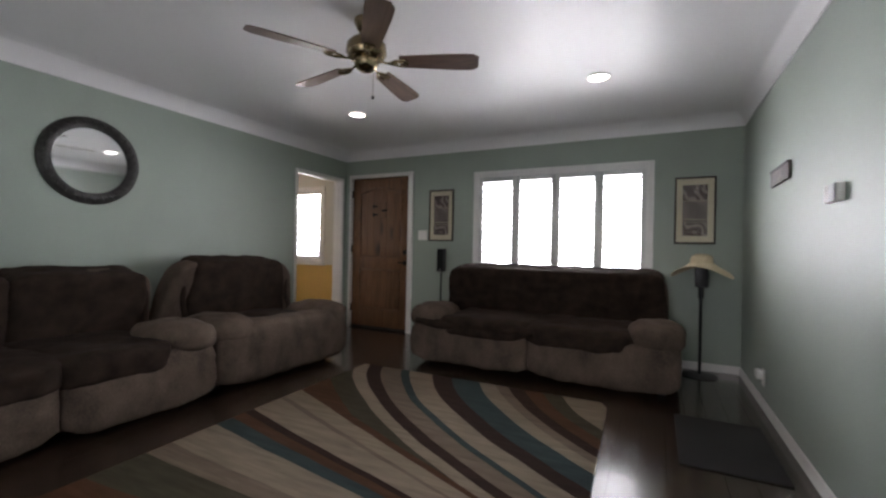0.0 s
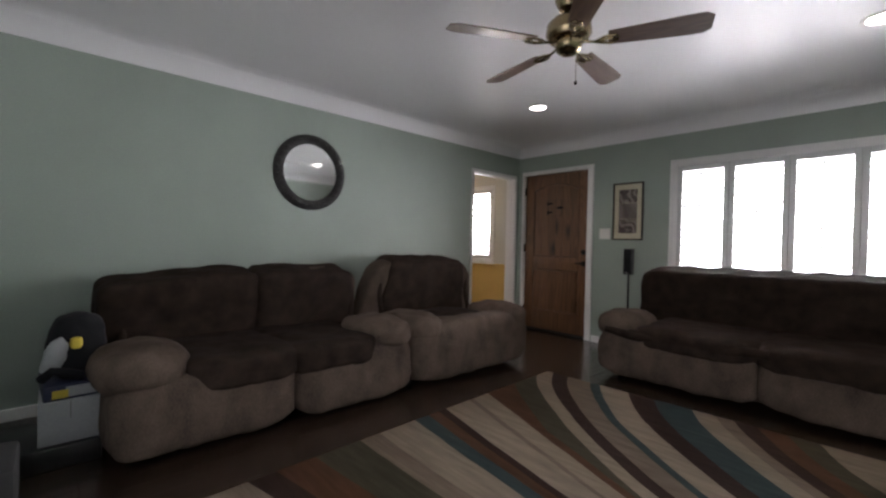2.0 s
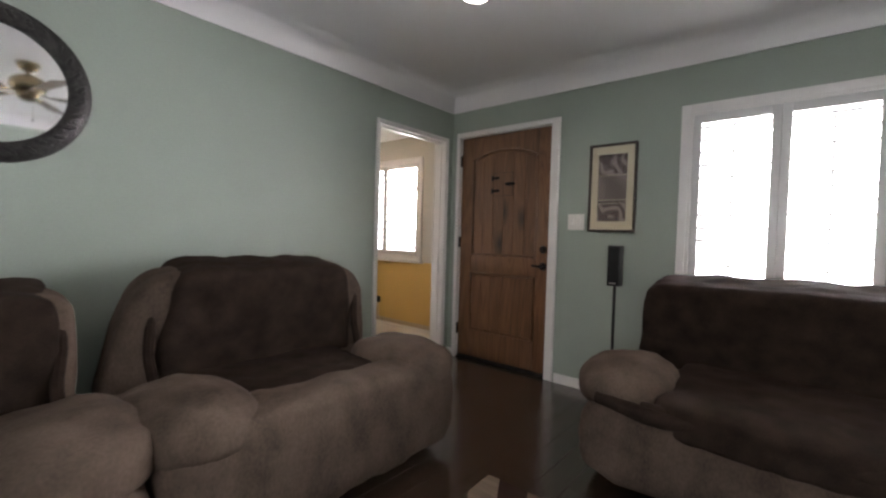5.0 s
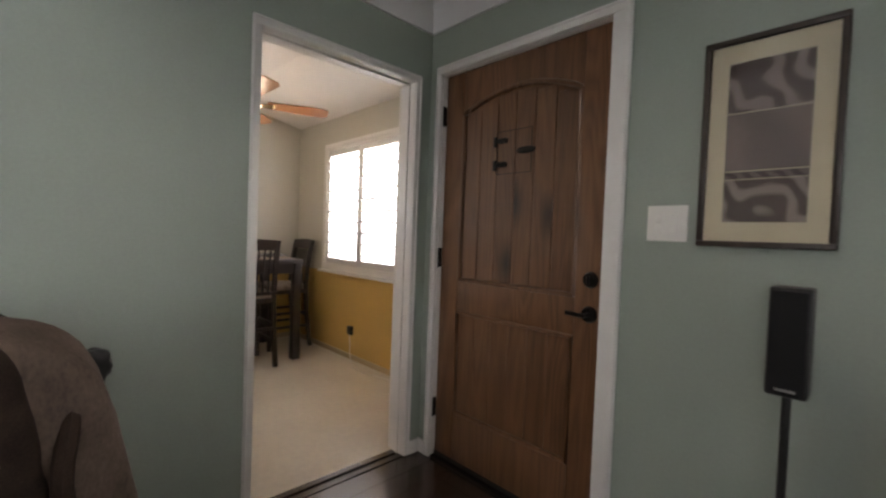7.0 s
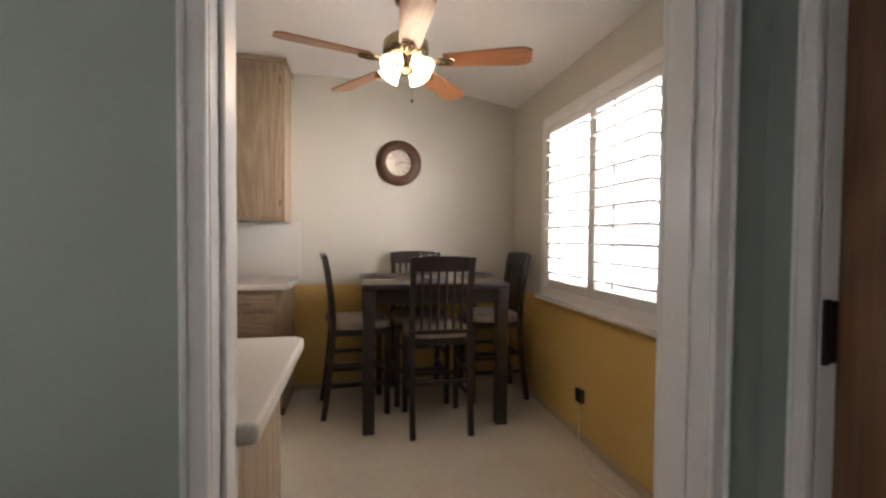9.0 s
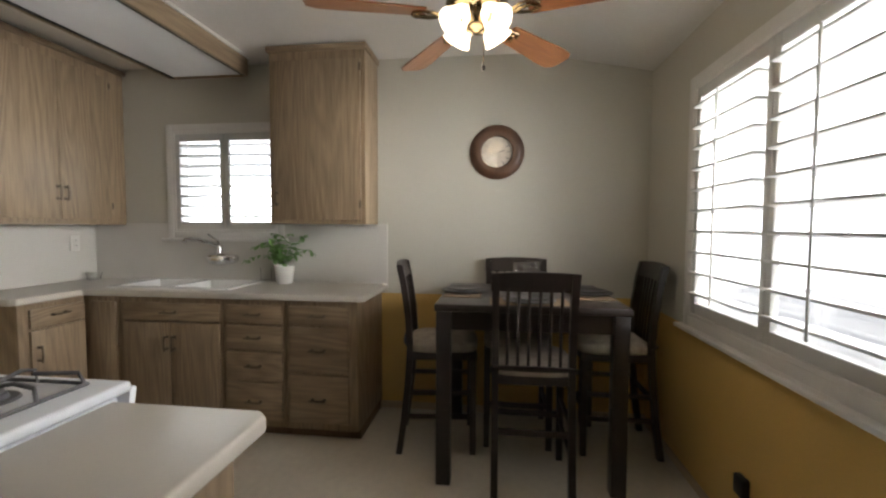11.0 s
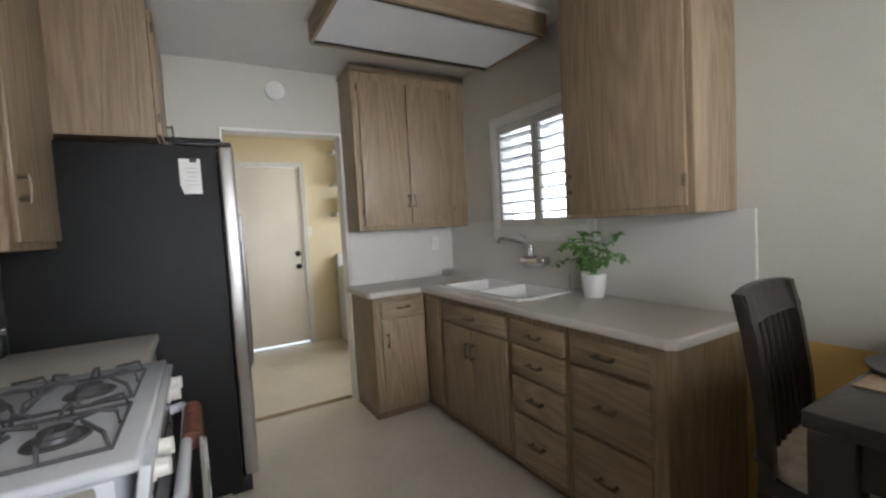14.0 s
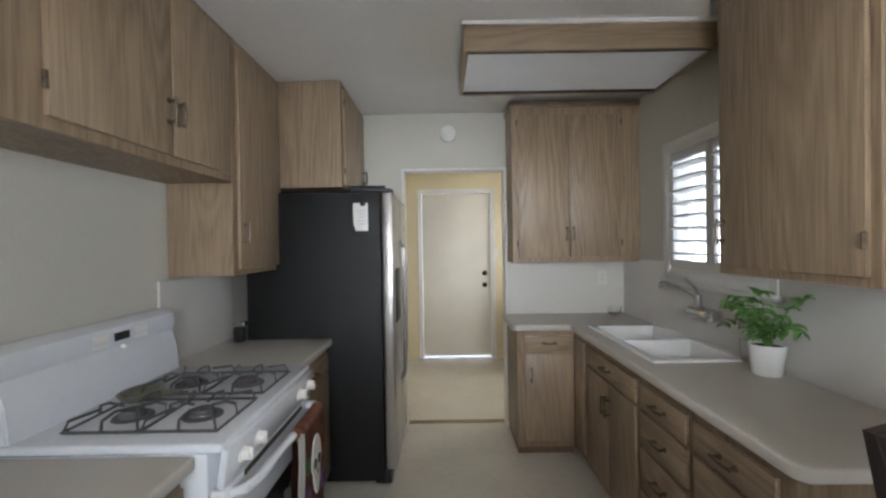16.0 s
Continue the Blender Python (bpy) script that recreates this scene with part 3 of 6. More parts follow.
def rug_material():
    m = bpy.data.materials.new("swirl_rug_pile")
    m.use_nodes = True
    nt, n = m.node_tree, m.node_tree.nodes
    b = n["Principled BSDF"]
    b.inputs["Roughness"].default_value, b.inputs["Specular IOR Level"].default_value = 0.95, 0.1
    co = n.new("ShaderNodeTexCoord")
    sep = n.new("ShaderNodeSeparateXYZ")
    wob = n.new("ShaderNodeTexNoise")
    wob.inputs["Scale"].default_value = 1.4
    wv = n.new("ShaderNodeVectorMath")
    wv.operation = "MULTIPLY_ADD"
    wv.inputs[1].default_value = (0.05, 0.05, 0)
    nt.links.new(co.outputs["Object"], wob.inputs["Vector"])
    nt.links.new(wob.outputs["Color"], wv.inputs[0])
    nt.links.new(co.outputs["Object"], wv.inputs[2])
    nt.links.new(wv.outputs[0], sep.inputs[0])

    def op(kind, a, b=None, c=None):
        k = n.new("ShaderNodeMath")
        k.operation = kind
        for slot, v in enumerate((a, b, c)):
            if v is None:
                continue
            if isinstance(v, (int, float)):
                k.inputs[slot].default_value = v
            else:
                nt.links.new(v, k.inputs[slot])
        return k.outputs[0]

    def banded(value, bands):
        lo, hi = bands[0][0], bands[-1][0] + 0.3
        mr = n.new("ShaderNodeMapRange")
        mr.inputs["From Min"].default_value, mr.inputs["From Max"].default_value = lo, hi
        nt.links.new(value, mr.inputs[0])
        ramp = n.new("ShaderNodeValToRGB")
        ramp.color_ramp.interpolation = "CONSTANT"
        el = ramp.color_ramp.elements
        for i, (r, c) in enumerate(bands):
            e = el[i] if i < 2 else el.new((r - lo) / (hi - lo))
            e.position, e.color = (r - lo) / (hi - lo), (*c, 1)
        nt.links.new(mr.outputs[0], ramp.inputs[0])
        return ramp.outputs[0]

    beige, sand, brown, teal, rust, olive = (0.235, 0.185, 0.138), (0.165, 0.125, 0.092), (0.036, 0.020, 0.016), (0.038, 0.055, 0.056), (0.085, 0.040, 0.022), (0.060, 0.052, 0.034)
    px, py_ = op("SUBTRACT", sep.outputs[0], 0.025), op("SUBTRACT", sep.outputs[1], 0.025)
    # sweeping curves on the far half, a fan of rays on the near half
    y1 = op("ADD", py_, 1.0)
    curve = op("SUBTRACT", px, op("DIVIDE", op("MULTIPLY", y1, y1), 2.04))
    fan_ = op("DIVIDE", op("ADD", py_, 3.45), op("SUBTRACT", 4.3, px))
    far = banded(curve, [(-1.5, rust), (1.03, olive), (1.289, beige), (1.42, brown), (1.574, sand), (1.774, teal), (1.846, beige), (2.07, brown), (2.262, teal), (2.518, beige), (2.66, sand), (2.746, brown), (2.88, rust), (3.026, olive), (3.163, beige), (3.45, brown)])
    near = banded(fan_, [(-1.4, brown), (-0.62, beige), (-0.50, rust), (-0.42, teal), (-0.32, beige), (-0.22, brown), (-0.17, rust), (-0.10, olive), (0.0, sand), (0.05, beige), (0.15, teal), (0.195, rust), (0.225, brown), (0.25, beige), (0.33, sand), (0.345, beige), (0.405, rust)])
    pick = n.new("ShaderNodeMix")
    pick.data_type = "RGBA"
    nt.links.new(op("GREATER_THAN", fan_, 0.44), pick.inputs[0])
    nt.links.new(near, pick.inputs[6])
    nt.links.new(far, pick.inputs[7])
    no = n.new("ShaderNodeTexNoise")
    no.inputs["Scale"].default_value, no.inputs["Detail"].default_value = 7, 8
    weave = n.new("ShaderNodeMapping")
    weave.inputs["Scale"].default_value = (0.7, 5, 1)
    weave.inputs["Rotation"].default_value = (0, 0, 0.3)
    nt.links.new(co.outputs["Object"], weave.inputs["Vector"])
    nt.links.new(weave.outputs[0], no.inputs["Vector"])
    mix = n.new("ShaderNodeMix")
    mix.data_type, mix.blend_type = "RGBA", "MULTIPLY"
    mix.inputs[0].default_value = 0.75
    nt.links.new(pick.outputs[2], mix.inputs[6])
    nt.links.new(no.outputs["Color"], mix.inputs[7])
    hs = n.new("ShaderNodeHueSaturation")
    hs.inputs["Value"].default_value = 1.45
    bw = n.new("ShaderNodeRGBToBW")
    nt.links.new(no.outputs["Color"], bw.inputs[0])
    nt.links.new(bw.outputs[0], mix.inputs[7])
    nt.links.new(mix.outputs[2], hs.inputs["Color"])
    nt.links.new(hs.outputs[0], b.inputs["Base Color"])
    f = n.new("ShaderNodeTexNoise")
    f.inputs["Scale"].default_value = 260
    nt.links.new(co.outputs["Object"], f.inputs["Vector"])
    bp = n.new("ShaderNodeBump")
    bp.inputs["Strength"].default_value, bp.inputs["Distance"].default_value = 0.6, 0.004
    nt.links.new(f.outputs["Fac"], bp.inputs["Height"])
    nt.links.new(bp.outputs[0], b.inputs["Normal"])
    return m


tagged(mesh_ob("area_rug", bm_slab([(1.475, -1.470), (1.60, -4.38), (3.72, -4.38), (3.600, -1.435)], -0.004, 0.010, 0.004), rug_material()), "large rug with sweeping beige, brown, teal and rust swirls", "rug")


# ---- sofas ----
def tapered(bm, cx, taper, height, droop):
    """Draws the top of a back cushion in towards its middle."""
    for v in bm.verts:
        k = max(0.0, (v.co.z - 0.45) / (height - 0.45))
        v.co.x += (cx - v.co.x) * taper * k
        v.co.z -= droop * k * max(0.0, 0.62 - v.co.x) / 0.62
    return bm


def recliner(name, m, width, arm, seats, label, group="", height=0.93, wing=0.0, bare=0.0, folds=False, panel_top=0.42, lip=-1.11, taper=0.0, left_bare=None, droop=0.0):
    """Puffy recliner. Local x along its width, front towards -y, back at y = 0; a throw lies over back and seats, leaving bare wings."""
    s = thing(name, m, label, "sofa", group)
    depth = 1.10
    inner = width - 2 * arm
    seat_w = inner / seats
    back_w = (inner + 2 * wing) / seats
    part("base", bm_soft((width - 0.10, depth - 0.24, 0.28), (width / 2, -depth / 2 + 0.01, 0.19), 9, 11, 0.006, 4, 1), SUEDE, s)
    pw = width / seats
    for i in range(seats):
        part("footrest_panel", bm_soft((pw + 0.006, 0.27, panel_top - 0.03), ((i + 0.5) * pw, -depth + 0.14, (panel_top + 0.06) / 2), 5.5, 21, 0.016, 8, i + 3.0), SUEDE, s, "quilted suede footrest panel")
    for i in range(seats):
        cx = arm + (i + 0.5) * seat_w
        part("seat_cushion", bm_soft((seat_w + 0.02, 0.78, 0.24), (cx, -0.62, 0.30), 6, 13, 0.008, 5, i + 7.0), SUEDE, s)
        bx = arm - wing + (i + 0.5) * back_w
        part("back_cushion", tapered(bm_soft((back_w + 0.01, 0.27, height - 0.18), (bx, -0.22, (height + 0.18) / 2), 6, 19, 0.014, 5, i + 11.0, tilt=0.17), bx, taper, height, droop), SUEDE, s)
    # the throw: sheets tucked over back and seats
    for i in range(seats):
        x0, x1 = arm - wing + i * back_w, arm - wing + (i + 1) * back_w
        x0, x1 = x0 + ((bare if left_bare is None else left_bare) if i == 0 else -0.01), x1 - (bare if i == seats - 1 else -0.01)
        if folds:
            x0, x1 = arm - wing - 0.005, arm - wing + seats * back_w + 0.005
        if not folds or i == 0:
            part("back_throw", tapered(bm_soft((x1 - x0, 0.335, height - 0.19), ((x0 + x1) / 2, -0.225, (height + (0.235 if folds else 0.215)) / 2), 16 if folds else 11, 35 if folds else 23, 0.018, 7, i + 11.0, tilt=0.17), (x0 + x1) / 2, taper, height, droop), THROW, s, "dark brown throw over the back")
        cx = arm + (i + 0.5) * seat_w
        part("seat_throw", bm_soft((seat_w + 0.07, -0.18 - lip, 0.19), (cx, (lip - 0.18) / 2, 0.39), 6, 25, 0.012, 6, i + 21.0), THROW, s, "dark brown throw over the seat")
    if bare:
        for x in (arm - wing + bare, arm - wing + seats * back_w - bare):
            pts = [(x + 0.008 * math.sin(j), -0.395 + 0.17 * (height - 0.65 - 0.05 * j), height - 0.13 - 0.05 * j) for j in range(9)]
            part("throw_edge", bm_tube(pts, 0.022, 8), THROW, s, "bunched edge of the throw")
    if folds:
        for k, (u0, u1, dz) in enumerate(((0.04, 0.53, 0.0), (0.12, 0.52, 0.02), (0.47, 0.96, 0.0), (0.50, 0.80, 0.025))):
            pts = []
            for j in range(17):
                u = u0 + (u1 - u0) * j / 16
                pts.append((width * u, -depth + 0.03 - 0.02 * math.sin(j * 0.55 + k) + 0.03 * k, 0.425 + dz - 0.030 * math.sin(j * 0.42 + k * 1.3) ** 2))
            part("throw_fold", bm_tube(pts, 0.034 - 0.005 * k, 10), THROW, s, "rumpled fold of the throw")
    for side in (0, 1):
        ax = arm / 2 if side == 0 else width - arm / 2
        part("arm", bm_soft((arm + 0.02, depth - 0.16, 0.40), (ax, -depth / 2 + 0.03, 0.235), 6, 13, 0.010, 5, side + 31.0), SUEDE, s)
        part("arm_pillow", bm_soft((arm + 0.09, 0.60, 0.235), (ax + (-0.02 if side == 0 else 0.0), -0.80, 0.450), 2.6, 17, 0.014, 7, side + 41.0), SUEDE, s, "plump suede arm pillow")
    for x in (0.12, width - 0.12):
        for y in (-0.14, -depth + 0.26):
            part("foot", bm_cyl((x, y, -0.004), (x, y, 0.08), 0.03, seg=12), BLACKP, s)
    return s


_turn = Matrix.Rotation(math.pi / 2, 4, "Z")
recliner("recliner_sofa", Matrix.Translation((0.10, -4.50, 0)) @ _turn, 1.76, 0.33, 2, "taupe microsuede reclining sofa with dark brown throws", "sofas along the wall", 0.895, 0.27, 0.06, panel_top=0.40, left_bare=-0.075, droop=0.06)
recliner("recliner_chair", Matrix.Translation((0.10, -2.73, 0)) @ _turn, 1.39, 0.34, 1, "taupe microsuede recliner armchair with dark brown throw", "sofas along the wall", 0.965, 0.33, 0.15, panel_top=0.49, lip=-0.90, taper=0.17)
recliner("window_sofa", Matrix.Translation((1.79, -0.14, 0)), 2.28, 0.33, 2, "taupe microsuede sofa under the window with dark throw", "", 0.915, 0.265, 0.0, True, panel_top=0.40, taper=0.05)


# ---- kitchen cabinets ----
def pull(parent, at, vertical=True, face="x", sign=1):
    """A small bar pull on a face; at is its middle."""
    bm = bmesh.new()
    L = 0.038
    for e in (-1, 1):
        bm_cyl((0, 0, e * L), (0.026, 0, e * L), 0.0055, seg=8, bm=bm)
        bm_cyl((0, 0, e * L), (0.003, 0, e * L), 0.011, seg=8, bm=bm)
    bm_tube([(0.026, 0, -L - 0.012), (0.030, 0, -L * 0.5), (0.031, 0, 0), (0.030, 0, L * 0.5), (0.026, 0, L + 0.012)], 0.0055, 8, bm)
    if not vertical:
        moved(bm, Matrix.Rotation(math.pi / 2, 4, "X"))
    if face == "y":
        moved(bm, Matrix.Rotation(math.pi / 2, 4, "Z"))
    if sign < 0:
        moved(bm, Matrix.Rotation(math.pi, 4, "Z"))
    o = part("handle", bm, PEWTER, parent, "antique pewter bar handle")
    o.matrix_basis = Matrix.Translation(at)
    return o


def hinge(parent, at, face="x"):
    bm = bm_box(-0.004, 0.004, -0.007, 0.007, -0.024, 0.024, 0.002, 1)
    bm_cyl((0.005, 0, -0.022), (0.005, 0, 0.022), 0.004, seg=8, bm=bm)
    if face == "y":
        moved(bm, Matrix.Rotation(math.pi / 2, 4, "Z"))
    o = part("hinge", bm, PEWTER, parent, "antique pewter hinge")
    o.matrix_basis = Matrix.Translation(at)


def slab(parent, name, face, at, u0, u1, z0, z1, sign, mat, handle=None, vertical=True, proud=0.018):
    """A door or drawer front on a face at 'at', from u0 to u1, standing proud; handle is the (u, z) of its pull."""
    t = sorted((at + sign * 0.0005, at + sign * proud))
    bm = bm_box(*((*t, u0, u1) if face == "x" else (u0, u1, *t)), z0, z1, 0.004, 2)
    d = part(name, bm, mat, parent)
    if handle:
        hp = (at + sign * proud, handle[0], handle[1]) if face == "x" else (handle[0], at + sign * proud, handle[1])
        pull(d, hp, vertical, face, sign)
    return d


def carcass(name, x0, x1, y0, y1, z0, z1, label, group, mat=None, kick=None, hollow=False):
    c = thing(name, Matrix(), label, "cabinet", group)
    bm = bm_box(x0, x1, y0, y1, z0, 0.68 if hollow else z1, 0.003, 1)
    if hollow:
        bm_box(x1 - 0.02, x1, y0, y1, 0.675, z1, 0.003, 1, bm)
    part("body", bm, mat or OAK, c)
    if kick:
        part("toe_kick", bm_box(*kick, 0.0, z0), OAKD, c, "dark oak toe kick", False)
    return c


FX = -2.34
UP = "wall cabinets"
BASE = "base cabinets"
c = carcass("wall_cabinet", KX, -2.58, -1.872, -1.225, 1.332, 2.445, "oak wall cabinet beside the sink window, door shut", UP)
d = slab(c, "door", "x", -2.58, -1.842, -1.252, 1.362, 2.385, 1, OAK, (-1.817, 1.50))
hinge(c, (-2.562, -1.255, 1.46)), hinge(c, (-2.562, -1.255, 2.33))
part("crown", bm_box(KX, -2.555, -1.885, -1.21, 2.445, 2.482, 0.006), OAKY, c)
c = carcass("wall_cabinet", KX, -1.955, KY1, -3.22, 1.322, 2.445, "oak corner wall cabinet with two shut doors", UP)
slab(c, "door", "y", -3.22, -2.365, -2.00, 1.362, 2.385, 1, OAK, (-2.343, 1.53))
slab(c, "door", "y", -3.22, -2.735, -2.37, 1.362, 2.385, 1, OAK, (-2.392, 1.53))
for z in (1.46, 2.33):
    hinge(c, (-1.99, -3.204, z), "y")
    hinge(c, (-2.742, -3.204, z), "y")
part("crown", bm_box(KX, -1.945, KY1, -3.195, 2.445, 2.482, 0.006), OAKX, c)
# wall units above the range
c = carcass("wall_cabinet", -0.44, -0.12, -2.18, -1.0, 1.778, 2.49, "oak wall cabinet above the range, doors shut", UP)
slab(c, "door", "x", -0.44, -1.715, -1.215, 1.812, 2.45, -1, OAK, (-1.69, 1.97))
slab(c, "door", "x", -0.44, -2.15, -1.72, 1.812, 2.45, -1, OAK, (-1.745, 1.97))
hinge(c, (-0.458, -1.206, 1.90))
c = carcass("wall_cabinet", -0.44, -0.12, -2.775, -2.183, 1.330, 2.49, "tall oak wall cabinet beside the fridge, door shut", UP)
slab(c, "door", "x", -0.44, -2.745, -2.225, 1.36, 2.45, -1, OAK, (-2.262, 1.54))
c = carcass("wall_cabinet", -0.83, -0.12, KY1, -2.778, 1.832, 2.49, "deep oak wall cabinet above the fridge", UP)
slab(c, "door", "x", -0.83, -3.44, -2.81, 1.85, 2.45, -1, OAK, (-3.38, 1.98))
hinge(c, (-0.848, -2.80, 2.36))
hinge(c, (-0.848, -2.80, 1.93))
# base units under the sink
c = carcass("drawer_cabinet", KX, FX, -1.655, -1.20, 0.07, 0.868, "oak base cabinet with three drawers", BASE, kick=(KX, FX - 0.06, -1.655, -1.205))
for z0, z1 in ((0.722, 0.832), (0.43, 0.705), (0.115, 0.413)):
    slab(c, "drawer", "x", FX, -1.63, -1.255, z0, z1, 1, OAKY, (-1.445, (z0 + z1) / 2), False)
c = carcass("drawer_cabinet", KX, FX, -2.065, -1.658, 0.07, 0.868, "oak base cabinet with four drawers", BASE, kick=(KX, FX - 0.06, -2.065, -1.655))
for z0, z1 in ((0.722, 0.832), (0.56, 0.706), (0.368, 0.544), (0.115, 0.352)):
    slab(c, "drawer", "x", FX, -2.04, -1.675, z0, z1, 1, OAKY, (-1.857, (z0 + z1) / 2), False)
c = carcass("sink_cabinet", KX, FX, -2.78, -2.068, 0.07, 0.868, "oak sink cabinet with two shut doors", BASE, kick=(KX, FX - 0.06, -2.78, -2.065), hollow=True)
slab(c, "false_drawer", "x", FX, -2.745, -2.085, 0.722, 0.832, 1, OAKY, (-2.42, 0.775), False)
slab(c, "door", "x", FX, -2.413, -2.085, 0.115, 0.708, 1, OAK, (-2.39, 0.58))
slab(c, "door", "x", FX, -2.745, -2.418, 0.115, 0.708, 1, OAK, (-2.44, 0.58))
c = carcass("corner_cabinet", KX, FX, KY1, -2.783, 0.07, 0.868, "oak corner base cabinet with a narrow panel", BASE, kick=(KX, FX - 0.06, KY1, -2.78), hollow=True)
slab(c, "panel", "x", FX, -2.985, -2.80, 0.115, 0.832, 1, OAK)
c = carcass("base_cabinet", FX + 0.002, -1.945, KY1, -3.035, 0.07, 0.868, "oak base cabinet beside the laundry opening", BASE, kick=(FX + 0.002, -1.955, KY1, -3.09))
slab(c, "drawer", "y", -3.035, -2.325, -2.0, 0.722, 0.832, 1, OAKX, (-2.16, 0.785), False)
slab(c, "door", "y", -3.035, -2.325, -2.0, 0.115, 0.708, 1, OAK, (-2.035, 0.57))
# worktop, L shaped with a clipped corner, and its splashback
bm = bmesh.new()
xs, ys = [KX, -2.84, -2.42, -2.335, -2.31, -1.93, -1.91], [KY1, -3.045, -3.015, -2.92, -2.09, -1.185, -1.155]
grid = {(x, y): bm.verts.new((x, y, 0.908)) for x in xs for y in ys}
for i, (xa, xb) in enumerate(zip(xs, xs[1:])):
    for k, (ya, yb) in enumerate(zip(ys, ys[1:])):
        if (xa >= -2.31 and ya >= -3.015) or (-2.84 <= xa < -2.42 and -2.92 <= ya < -2.09):
            continue
        q = [grid[xa, ya], grid[xb, ya], grid[xb, yb], grid[xa, yb]]
        if (xb, yb) in ((-1.91, -3.015), (-2.31, -1.155)):
            q.pop(2)
        bm.faces.new(q)
bmesh.ops.delete(bm, geom=[v for v in bm.verts if not v.link_faces], context="VERTS")
e = bmesh.ops.extrude_face_region(bm, geom=bm.faces[:])
bmesh.ops.translate(bm, verts=[v for v in e["geom"] if isinstance(v, bmesh.types.BMVert)], vec=(0, 0, -0.040))
bmesh.ops.recalc_face_normals(bm, faces=bm.faces)
bmesh.ops.bevel(bm, geom=[d_ for d_ in bm.edges if d_.is_manifold and d_.calc_face_angle(0) > 0.5], offset=0.008, segments=3, affect="EDGES", profile=0.5)
tagged(mesh_ob("worktop", bm, LAM), "cream laminate L-shaped worktop", "worktop")
bm = bm_box(KX, KX + 0.012, KY1 + 0.013, -1.155, 0.908, 1.335, 0.002, 1)
bm_box(KX, -1.955, KY1, KY1 + 0.012, 0.908, 1.335, 0.002, 1, bm)
tagged(mesh_ob("splashback", bm, SPLASH, False), "grey-white laminate splashback panels", "splashback", kind="structure")
bm = bm_box(-0.134, -0.122, -2.77, -2.10, 0.908, 1.315, 0.002, 1)
tagged(mesh_ob("splashback_range", bm, SPLASH, False), "grey-white laminate splashback beside the range", "splashback", kind="structure")
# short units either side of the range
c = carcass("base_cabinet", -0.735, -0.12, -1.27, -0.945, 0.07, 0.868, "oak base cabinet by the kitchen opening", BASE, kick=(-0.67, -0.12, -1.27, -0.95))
slab(c, "drawer", "x", -0.735, -1.255, -0.965, 0.722, 0.832, -1, OAKY, (-1.11, 0.78), False)
slab(c, "door", "x", -0.735, -1.255, -0.965, 0.115, 0.708, -1, OAK, (-1.22, 0.57))
tagged(mesh_ob("worktop", bm_slab([(-0.122, -1.274), (-0.775, -1.274), (-0.775, -0.905), (-0.75, -0.878), (-0.122, -0.878)], 0.868, 0.908, 0.009), LAM), "short cream laminate worktop by the opening", "worktop")
c = carcass("base_cabinet", -0.735, -0.12, -2.695, -2.052, 0.07, 0.868, "oak base cabinet between range and fridge", BASE, kick=(-0.67, -0.12, -2.695, -2.052))
slab(c, "drawer", "x", -0.735, -2.675, -2.07, 0.722, 0.832, -1, OAKY, (-2.37, 0.78), False)
slab(c, "door", "x", -0.735, -2.675, -2.07, 0.115, 0.708, -1, OAK, (-2.12, 0.57))
tagged(mesh_ob("worktop", bm_slab([(-0.122, -2.70), (-0.77, -2.70), (-0.77, -2.046), (-0.122, -2.046)], 0.868, 0.908, 0.009), LAM), "cream laminate worktop between range and fridge", "worktop")

# ---- fridge ----
f = thing("fridge", Matrix.Translation((-0.615, -3.105, 0)), "black side-by-side fridge with stainless steel doors", "fridge")
part("body", bm_box(-0.46, 0.36, -0.385, 0.40, 0.03, 1.79, 0.008), BLACKM, f, "black textured side panels")
for y0, y1, n_ in ((0.055, 0.40, "freezer_door"), (-0.39, 0.05, "fridge_door")):
    d = part(n_, bm_box(-0.535, -0.465, y0, y1, 0.10, 1.79, 0.012, 3), STEEL, f, "brushed stainless steel door")
    hy = 0.075 if y0 > 0 else 0.03
    bm = bm_tube([(-0.535, hy, 0.55), (-0.565, hy, 0.60), (-0.568, hy, 1.0), (-0.565, hy, 1.45), (-0.535, hy, 1.50)], 0.014, 10)
    part("handle", bm, STEEL, d, "tubular steel handle")
part("dispenser", bm_box(-0.545, -0.50, 0.13, 0.33, 0.98, 1.32, 0.012), BLACKP, f, "black ice dispenser")
part("kick_grille", bm_box(-0.50, -0.40, -0.38, 0.39, 0.012, 0.095, 0.006), BLACKP, f)
part("hinge_cover", bm_box(-0.53, -0.28, 0.30, 0.39, 1.79, 1.812, 0.008), BLACKP, f)
for y in (-0.3, 0.3):
    part("foot", bm_cyl((-0.38, y, 0), (-0.38, y, 0.035), 0.02), BLACKP, f)

